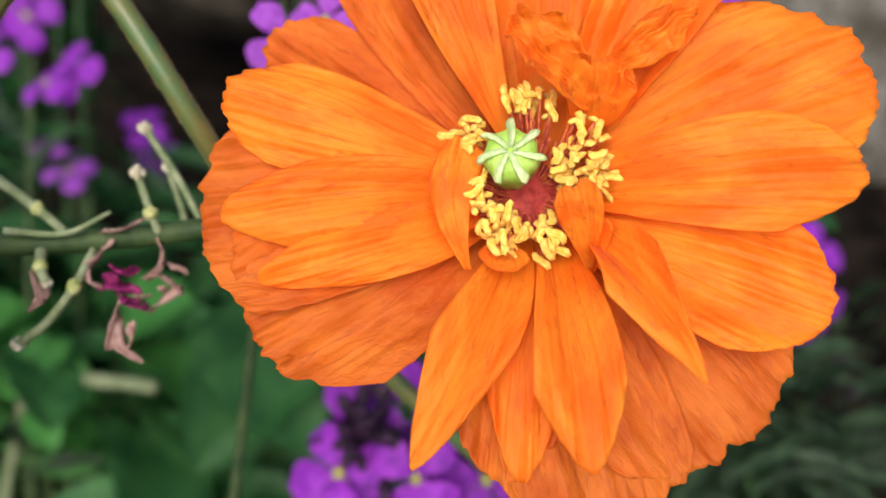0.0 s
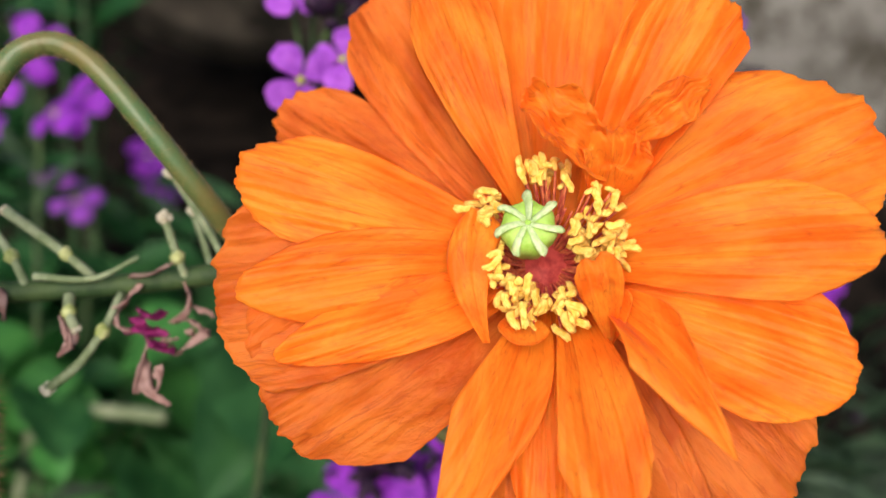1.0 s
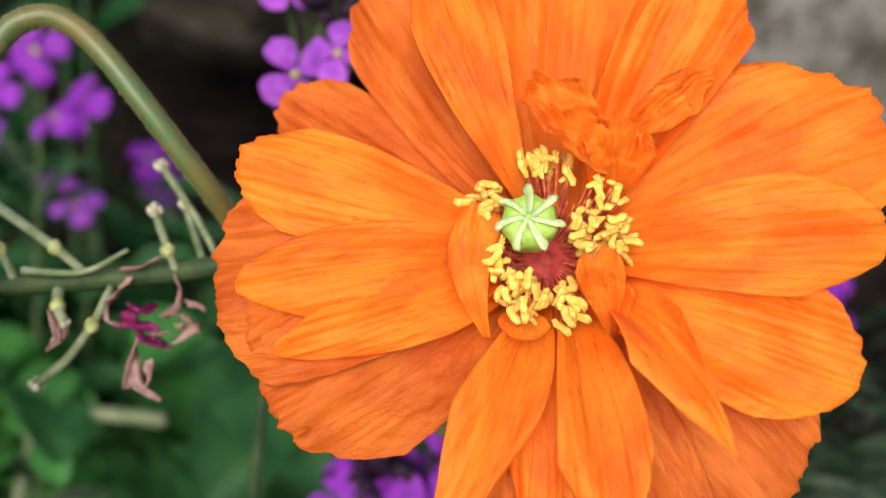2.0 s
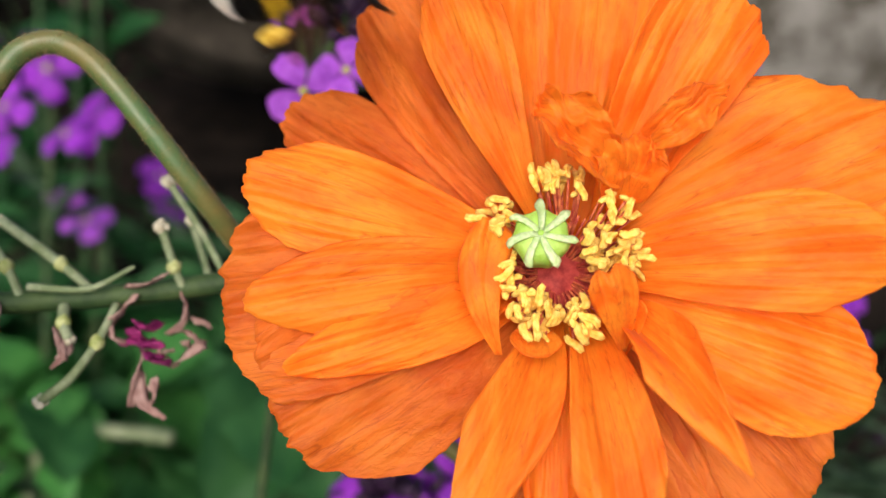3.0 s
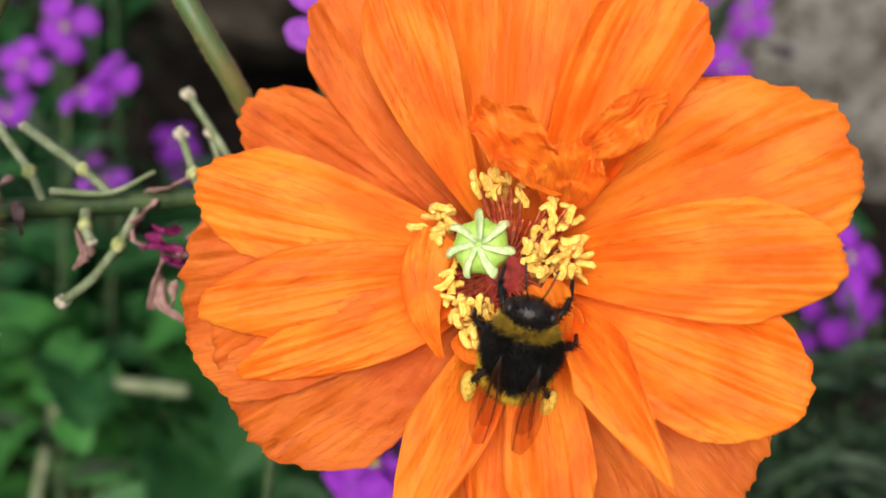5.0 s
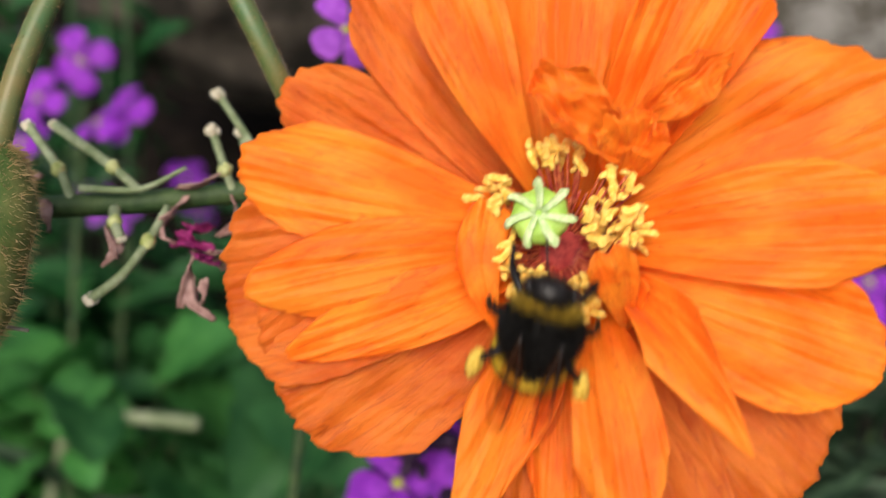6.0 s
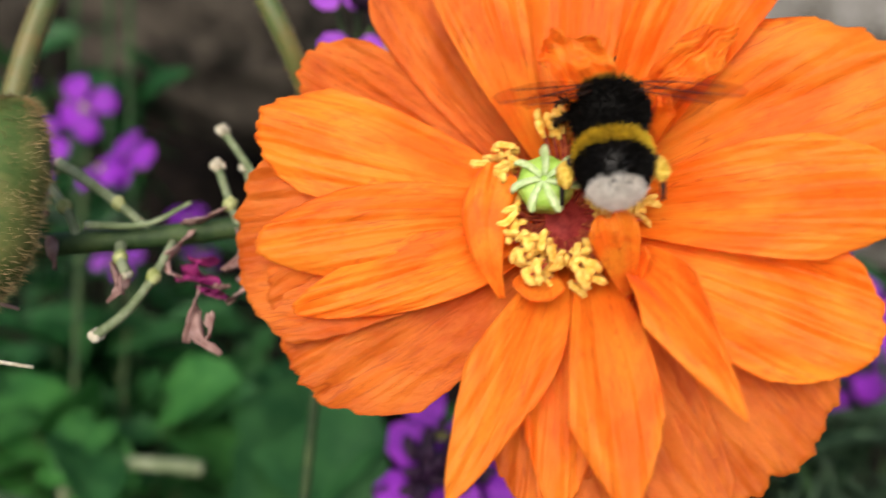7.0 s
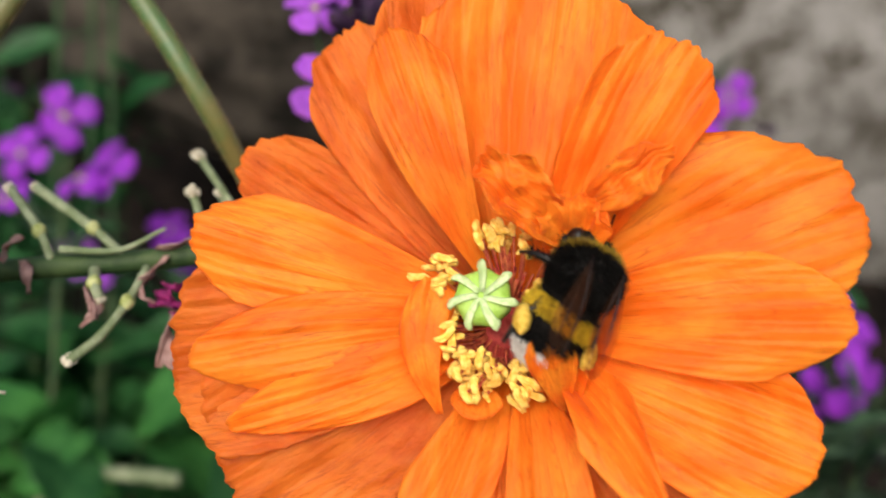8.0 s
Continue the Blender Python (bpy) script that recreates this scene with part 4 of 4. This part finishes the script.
wallflower((140, -110, -250), (112, 56, -246), [(106.9, 63.3, -239), (116.4, 55, -238), (123.2, 40.3, -235), (88.1, 47.4, -240), (134.6, 23.3, -238), (133.4, 4.9, -235), (122.4, 2.7, -239), (122.1, 25, -240)], [((99.8, 50.8, -233), 40), ((107.4, 41.6, -234), 16), ((140, -14.1, -236), 6)], VIOLET, 15, 22, 1.0)
wallflower((26, -130, -182), (15, -12, -174), [(-1.3, -25.2, -166), (13.7, -25.8, -163), (5.8, -9.5, -173), (18.8, -18.8, -172), (28.4, -27.8, -171), (1.8, -33, -168), (33.9, -34.5, -173)], [((2.2, -15.1, -166), 30), ((7.8, -20.2, -167), 14)], VIOLET, 16, 0, 1.04)


# ---- leafy undergrowth ----
def undergrowth(name, label, seed, feet, meshes, count, spread, scale):
    rnd = random.Random(seed)
    p = thing(name, label, "plant", bed, "leafy plants in the bed")
    for f in feet:
        top = Vector(f)
        root = top + Vector((rnd.uniform(-12, 12), -90, -50))
        stem(p, [root, root.lerp(top, 0.5) + Vector((4, 6, -8)), top], 0.9, 0.5, STALK, 10)
        for k in range(count):
            a = rnd.uniform(0, 6.283)
            u = rnd.uniform(0, 0.6)
            foot = top.lerp(root, u * 0.6) + Vector((rnd.gauss(0, spread), rnd.gauss(0, spread), rnd.gauss(0, spread * 0.6)))
            leaf(p, meshes, foot, (math.cos(a), 0.5 * math.sin(a) - 0.1, 0.35 + 0.4 * math.sin(a)), rnd, scale * rnd.uniform(0.6, 1.2))
    return p


undergrowth("leafy_plant", "low plant with bright heart-shaped green leaves", 21, [(-100, -2, -250), (-114, -12, -252), (-122, 6, -258)], BROAD, 7, 9, 1.0)
undergrowth("leafy_plant", "low plant with dark oval green leaves", 22, [(-70, 0, -262), (-52, -24, -260), (-90, 14, -268), (-34, -8, -266), (-60, 26, -280), (-100, 30, -285)], OVAL_MID, 9, 10, 1.0)
undergrowth("leafy_plant", "dense plant with dark green leaves", 23, [(-44, -30, -270), (-40, -50, -250), (-75, -55, -250), (10, -10, -275), (35, -55, -262)], OVAL_MID, 9, 11, 1.0)
undergrowth("leafy_plant", "shaded plant with long dark green leaves", 25, [(-112, 24, -272), (-82, 30, -280), (-46, 20, -278), (-124, 44, -290)], OVAL, 8, 9, 1.0)
undergrowth("leafy_plant", "tall plant with narrow dark green leaves", 27, [(-112, 56, -268), (-122, 84, -272), (-78, 58, -286), (-132, 120, -288)], TALL, 4, 7, 1.0)
undergrowth("leafy_plant", "shaded plant with dark green leaves before the stones", 29, [(-126, 104, -306), (-108, 132, -310), (-140, 140, -310), (-120, 66, -308), (-150, 96, -306)], OVAL, 8, 11, 1.1)
undergrowth("leafy_plant", "small plant with dark leaves beside the stone", 26, [(64, 52, -262), (84, 30, -258), (128, 34, -262), (100, 60, -272)], OVAL, 6, 8, 0.8)
undergrowth("leafy_plant", "bushy plant with narrow grey-green leaves", 24, [(104, -14, -224), (122, -18, -222), (112, -30, -218), (92, -34, -226), (130, -34, -220), (75, -48, -230), (140, 6, -232), (105, 12, -236), (60, -40, -240)], LANCE, 24, 9, 1.0)

herb = thing("leafy_plant", "young plant with bright rounded green leaves", "plant", bed, "leafy plants in the bed")
hr = random.Random(31)
for at, way, k in (((-97.8, -24.1, -240), (-0.5, -0.5, 0.6), 0.62), ((-85.2, -2.6, -240), (-0.3, -0.6, 0.6), 0.66), ((-102.2, -1, -240), (-0.6, -0.3, 0.6), 0.6), ((-87.2, -22.6, -240), (0.4, -0.5, 0.5), 0.5), ((-98, -4, -250), (-0.5, 0.3, 0.5), 1.1), ((-96, -10, -248), (0.7, -0.2, 0.4), 1.0), ((-108, -12, -249), (-0.6, -0.2, 0.5), 1.15), ((-112, 2, -252), (-0.7, 0.2, 0.4), 1.2), ((-70, 4, -256), (0.6, 0.2, 0.5), 1.0), ((-62, -6, -256), (0.7, -0.4, 0.5), 1.1)):
    leaf(herb, BROAD, at, way, hr, k)
    stem(herb, [(at[0] * 0.2 - 80, -90, -275), (at[0] * 0.5 - 45, -45, -266), at], 0.8, 0.5, STALK, 10)

mallow = thing("leafy_plant", "broad mid-green leaves low in the shade", "plant", bed, "leafy plants in the bed")
mr = random.Random(33)
for at, way, k in (((-34.4, 3.9, -252), (0.5, -0.7, 0.4), 1.7), ((-19.5, -9.6, -255), (-0.6, -0.6, 0.5), 1.5), ((-59.1, -32.2, -250), (0.3, -0.7, 0.5), 1.4), ((-26.7, -2.6, -250), (-0.3, -0.8, 0.5), 1.6), ((-87.3, -8.4, -235), (0.5, -0.5, 0.6), 0.9)):
    leaf(mallow, MID, at, way, mr, k)
    stem(mallow, [(at[0] * 0.4 - 20, -100, -285), (at[0] * 0.7 - 10, at[1] - 30, -272), at], 0.9, 0.6, STALK, 10)

shoot = thing("leafy_plant", "slender green shoot with small leaves before the stone", "plant", bed, "leafy plants in the bed")
stem(shoot, [(130, -110, -228), (79.2, 48.7, -225), (62.5, 73.4, -225), (48.4, 88.7, -225), (35.8, 103.4, -225)], 1.2, 0.8, GRASS)
sr = random.Random(41)
for at, way, k in (((76.8, 61.4, -225), (-0.4, 0.7, 0.5), 0.55), ((71.4, 53.4, -225), (-0.6, 0.6, 0.4), 0.5), ((62.5, 73.4, -225), (0.5, 0.7, 0.4), 0.5), ((48.4, 88.7, -225), (0.3, 0.9, 0.3), 0.6)):
    leaf(shoot, OVAL, at, way, sr, k)

cut = thing("cut_stem", "pale green cut stem among the leaves", "plant stem", bed)
stem(cut, [(-104, -60, -256), (-90.9, -9, -244), (-79.3, -13.1, -240), (-67.1, -14.2, -238), (-55.3, -15.7, -238)], 1.6, 2.0, POD)
for x in (-104, -97, -116):
    g = thing("grass_stalk", "upright green stalk behind the violet blossoms", "plant stem", bed)
    stem(g, [(x + 12, -48, -288), (x + 8, 20, -285), (x + 3, 80, -282), (x - 2, 160, -280)], 1.3, 0.9, GRASS)


# ---- what moves ----
def motions():
    blown = [
        (0.0, bed @ spot(19.46, 24.13, -88.52, -6.23, -3.77, -1.02)),
        (0.1, bed @ spot(19.9, 24.58, -88.28, -6.56, -3.67, -0.84)),
        (0.2, bed @ spot(19.71, 22.19, -88.04, -6.88, -3.58, -0.66)),
        (0.3, bed @ spot(19.02, 21.16, -87.81, -7.2, -3.49, -0.47)),
        (0.4, bed @ spot(18.16, 20.7, -87.57, -7.53, -3.4, -0.29)),
        (0.5, bed @ spot(18.24, 21.77, -87.33, -7.85, -3.31, -0.1)),
        (0.6, bed @ spot(18.23, 22.86, -87.16, -7.85, -3.33, -0.16)),
        (0.7, bed @ spot(18.42, 24.07, -86.99, -7.84, -3.35, -0.23)),
        (0.8, bed @ spot(18.48, 23.77, -86.83, -7.83, -3.37, -0.29)),
        (0.9, bed @ spot(18.34, 22.41, -86.66, -7.82, -3.39, -0.35)),
        (1.0, bed @ spot(17.86, 21.32, -86.49, -7.82, -3.41, -0.41)),
        (1.1, bed @ spot(17.93, 21.1, -86.73, -7.68, -3.56, -0.54)),
        (1.2, bed @ spot(17.57, 22.19, -86.97, -7.55, -3.71, -0.66)),
        (1.3, bed @ spot(18.33, 24.23, -87.21, -7.42, -3.86, -0.78)),
        (1.4, bed @ spot(18.78, 23.46, -87.45, -7.29, -4.01, -0.91)),
        (1.5, bed @ spot(18.46, 22.49, -87.69, -7.15, -4.15, -1.03)),
        (1.6, bed @ spot(18.74, 21.06, -87.69, -6.97, -4.05, -0.99)),
        (1.7, bed @ spot(18.71, 20.58, -87.69, -6.78, -3.94, -0.94)),
        (2.8, bed @ spot(20.16, 21.24, -87.7, -4.75, -2.79, -0.46)),
        (2.9, bed @ spot(19.61, 20.68, -87.7, -4.57, -2.68, -0.42)),
        (3.0, bed @ spot(19.31, 20.86, -87.7, -4.38, -2.58, -0.38)),
        (3.1, bed @ spot(19.05, 20.97, -87.79, -4.06, -2.74, -0.21)),
        (3.2, bed @ spot(17.2, 20.75, -87.89, -3.74, -2.91, -0.05)),
        (3.3, bed @ spot(17.33, 18.25, -87.98, -3.42, -3.07, 0.11)),
        (3.4, bed @ spot(16.08, 13.52, -88.07, -3.1, -3.23, 0.27)),
        (3.5, bed @ spot(15.75, 12.26, -88.17, -2.78, -3.4, 0.43)),
        (3.6, bed @ spot(13.98, 10.94, -88.26, -2.46, -3.56, 0.6)),
        (3.7, bed @ spot(12.59, 9.24, -88.35, -2.14, -3.73, 0.76)),
        (3.8, bed @ spot(12.63, 11.36, -88.44, -1.82, -3.89, 0.92)),
        (3.9, bed @ spot(12.49, 14.13, -88.54, -1.5, -4.05, 1.08)),
        (4.0, bed @ spot(12.47, 14.13, -88.63, -1.18, -4.22, 1.24)),
        (4.1, bed @ spot(12.31, 12.57, -88.89, -0.29, -4.69, 0.94)),
        (4.2, bed @ spot(13.6, 11.61, -89.14, 0.59, -5.16, 0.63)),
        (4.3, bed @ spot(10.04, 7.58, -89.4, 1.48, -5.63, 0.32)),
        (4.4, bed @ spot(5.36, 1.56, -89.66, 2.36, -6.1, 0.01)),
        (4.5, bed @ spot(6.09, 2.96, -89.92, 3.25, -6.57, -0.3)),
        (4.6, bed @ spot(9.48, 5.83, -89.84, 3.37, -6.45, -0.24)),
        (4.7, bed @ spot(11.85, 8.07, -89.76, 3.49, -6.33, -0.18)),
        (5.8, bed @ spot(9.75, 6.6, -88.87, 4.81, -5.03, 0.48)),
        (5.9, bed @ spot(11.09, 7, -88.79, 4.94, -4.92, 0.54)),
        (6.0, bed @ spot(12.65, 8.66, -88.7, 5.06, -4.8, 0.6)),
        (6.1, bed @ spot(14.65, 13.63, -88.79, 4.95, -5.04, 0.29)),
        (6.2, bed @ spot(15.4, 19.78, -88.87, 4.83, -5.28, -0.01)),
        (6.3, bed @ spot(13.68, 19.35, -88.95, 4.72, -5.52, -0.32)),
        (6.4, bed @ spot(10.22, 10.75, -89.03, 4.61, -5.76, -0.63)),
        (6.5, bed @ spot(9.4, 6.77, -89.11, 4.5, -6.01, -0.93)),
        (6.6, bed @ spot(10.34, 5.32, -89.17, 4.74, -5.91, -1.36)),
        (6.7, bed @ spot(10.88, 7.36, -89.23, 4.97, -5.81, -1.79)),
        (6.8, bed @ spot(13.66, 11.16, -89.29, 5.21, -5.71, -2.22)),
        (6.9, bed @ spot(14.43, 15.32, -89.34, 5.45, -5.61, -2.64)),
        (7.0, bed @ spot(13, 15.09, -89.4, 5.68, -5.51, -3.07)),
        (7.1, bed @ spot(9.95, 11.36, -89.09, 6.14, -5.88, -3.13)),
        (7.2, bed @ spot(7.94, 6.09, -88.77, 6.6, -6.25, -3.19)),
        (7.3, bed @ spot(8.53, 3.67, -88.45, 7.06, -6.62, -3.24)),
        (7.4, bed @ spot(11.49, 4.35, -88.13, 7.52, -6.99, -3.3)),
        (7.5, bed @ spot(12.94, 7.32, -87.81, 7.98, -7.36, -3.36)),
        (7.6, bed @ spot(12.21, 10.15, -87.91, 7.49, -6.98, -3.15)),
        (7.7, bed @ spot(11.3, 11.64, -88.01, 7.01, -6.61, -2.94)),
        (7.8, bed @ spot(9.26, 10.11, -88.11, 6.53, -6.23, -2.74)),
        (7.9, bed @ spot(8.02, 7.56, -88.21, 6.04, -5.86, -2.53)),
        (8.0, bed @ spot(9.49, 6.29, -88.31, 5.56, -5.48, -2.32)),
    ]
    walk(poppy, blown)
    walk(bud, [
        (0.0, bed @ spot(-7.51, -13.63, -99.5, 0, 0, -3.69)),
        (0.4, bed @ spot(-6.91, -16.93, -99.5, 0, 0, -0.42)),
        (0.5, bed @ spot(-6.82, -16.86, -99.5, 0, 0, -0.11)),
        (1.0, bed @ spot(-5.97, -14.81, -99.5, 0, 0, 2.58)),
        (1.5, bed @ spot(-6.61, -13.21, -99.5, 0, 0, 0.98)),
        (3.0, bed @ spot(-5.89, -14.26, -99.5, 0, 0, 1.95)),
        (3.3, bed @ spot(-7.99, -15.26, -99.5, 0, 0, -1.07)),
        (3.4, bed @ spot(-8.4, -19.34, -99.5, 0, 0, -2.94)),
        (3.5, bed @ spot(-6.92, -21.57, -99.5, 0, 0, 2.62)),
        (3.6, bed @ spot(-5.37, -25.61, -99.5, 0, 0, 4.78)),
        (3.7, bed @ spot(-7.1, -24.25, -99.5, 0, 0, 5.44)),
        (3.8, bed @ spot(-10.05, -21.16, -99.5, 0, 0, 1.71)),
        (4.0, bed @ spot(-10.89, -10.28, -99.5, 0, 0, -5.6)),
        (4.2, bed @ spot(-3.99, -11.99, -99.5, 0, 0, 3.22)),
        (4.5, bed @ spot(-10.68, -20.41, -99.5, 0, 0, 1.37)),
        (4.7, bed @ spot(-9.83, -11.05, -99.5, 0, 0, -3.64)),
        (5.8, bed @ spot(-11.91, -13.22, -99.5, 0, 0, -4.67)),
        (6.0, bed @ spot(-10.83, -13.42, -99.5, 0, 0, -7.96)),
        (6.2, bed @ spot(-10.66, -8.08, -99.5, 0, 0, -7.4)),
        (6.5, bed @ spot(-14.27, -12.65, -99.5, 0, 0, -8.44)),
        (6.9, bed @ spot(-9.04, -6.55, -99.5, 0, 0, -8.81)),
        (7.0, bed @ spot(-10.7, -3.21, -99.5, 0, 0, -7.86)),
        (7.2, bed @ spot(-16.79, -2.11, -99.5, 0, 0, -2.22)),
        (7.5, bed @ spot(-8.53, -8.02, -99.5, 0, 0, -3.66)),
        (7.8, bed @ spot(-14.3, -4.61, -99.5, 0, 0, -5.11)),
        (8.0, bed @ spot(-13.18, -8.77, -99.5, 0, 0, -2.8)),
    ])
    # the bee in the flower's space: seconds, millimetres, heading, pitch, roll
    crawl = [
        (3.1, -16.27, 13.65, 12, 13, 0, 0),
        (3.2, -6.59, -12.47, 12, 60, 0, 0),
        (3.3, -1.7, -27.59, 6, 85, 0, 0),
        (3.5, -4.24, -28.52, 3, 85, 0, 0),
        (3.8, -2.29, -24.97, 3, 85, 5, 0),
        (3.9, -0.01, -21.88, 3, 80, 5, 0),
        (4, -1.83, -20.39, 3, 84, 5, 0),
        (4.1, -0.61, -18.78, 3, 81, 5, 0),
        (4.2, -0.41, -17.27, 3, 77, 8, 0),
        (4.3, 1.61, -14.45, 3, 82, 15, 0),
        (4.4, 2.13, -12.22, 3, 82, 14, 0),
        (4.5, 1.65, -12.82, 3, 88, 16, 0),
        (4.6, 3.63, -12.24, 3, 87, 18, 0),
        (4.7, 4.32, -13.37, 3, 78, 20, 0),
        (5.8, 4.16, -16.12, 3, 74, 18.53, 0),
        (5.9, 1.05, -17.32, 3, 68, 18.4, 0),
        (6, -0.15, -14.43, 4, 75, 18.27, 0),
        (6.1, 0.11, -11.77, 4, 86, 18.13, 0),
        (6.2, -1.23, -10.81, 4, 88, 18, 0),
        (6.3, -0.96, -7.14, 4, 82, 16, 0),
        (6.4, -0.48, -6.48, 5, 69, 14, 0),
        (6.5, 0.17, -7.61, 5, 60, 12, 0),
        (6.6, 3.03, -5.16, 5, 46, 14, 10),
        (6.7, 5.79, -2.19, 4, 46, -10, 5),
        (6.8, 5.66, -1.41, 5, 58, -14, 5),
        (6.9, 7.13, 3.28, 5, 94, -28, 0),
        (7, 7.39, 4.08, 5, 92, -28, 0),
        (7.1, 7.06, 2.29, 5, 85, -8, 18),
        (7.2, 7.61, 3.19, 3.6, 82, -20, 24),
        (7.3, 8.37, 2.72, 3.6, 72, -20, 24),
        (7.4, 9.21, 2.55, 3.6, 66, -20, 24),
        (7.5, 9.57, 1.3, 3.6, 64, -20, 24),
        (7.6, 9.97, 0.91, 3.6, 64, -20, 24),
        (7.7, 10.27, 1.12, 3.6, 65, -20, 24),
        (7.8, 10.08, 0.65, 3.6, 65, -20, 24),
        (7.9, 10.58, 0.17, 3.6, 64, -20, 24),
        (8, 10.58, -0.72, 3.6, 64, -20, 24),
    ]
    at = dict((round(t, 1), m) for t, m in blown)
    flight = [(0.0, bed @ spot(-150, 110, -60, 0, 0, -60)), (2.7, bed @ spot(-90, 95, -66, 0, 0, -70)), (2.9, bed @ spot(-20.5, 54.5, -78, 0, 0, -77)), (3.0, bed @ spot(-5.2, 45.4, -78, 0, 0, -77))]
    flight += [(t, at[round(t, 1)] @ spot(x, y, z, 0, 0, h - 90) @ pose(0, 0, 0, p, r, 0)) for t, x, y, z, h, p, r in crawl]
    walk(bee, flight)
    # wings: folded back on the flower, spread in flight and when the bee lifts itself
    for ob, s, y, z, turn in WINGS:
        rest, spread = spot(s * 2.0, y, z, 0, s * 8, -s * turn), spot(s * 2.0, y, z, 0, -s * 12, -s * (turn - 66))
        walk(ob, [(0.0, spread), (3.2, spread), (3.5, rest), (6.6, rest), (6.9, spread), (7.05, spread), (7.2, rest), (8.0, rest)])

    # the abdomen bends at the waist when the bee digs into the stamens
    hinge = Vector((0, 0.6, -0.4))
    walk(WAIST[0], [(t, spot(*hinge, a, 0, c) @ spot(*(Vector((0, -3.0, -0.7)) - hinge))) for t, a, c in ((0.0, 10, 0), (3.2, 10, 0), (3.5, 16, 0), (4.2, 16, 0), (4.5, 36, 0), (4.7, 52, 0), (5.8, 56, 0), (6.3, 50, 0), (6.5, 46, -6), (6.7, 16, 0), (6.9, 8, 0), (7.05, 8, 0), (7.2, 26, 0), (7.5, 34, -6), (8.0, 36, -6))])

    # legs swing at the hip while the bee crawls
    for ob, x, y, z, phase in LEGS:
        walk(ob, [(0.0, spot(0, 0, 0))] + [(round(3.3 + 0.1 * k, 1), spot(x, y, z, 5 * math.cos(2.1 * k + phase * 2.1), 0, 9 * math.sin(2.1 * k + phase * 2.1)) @ spot(-x, -y, -z)) for k in range(48)])


motions()
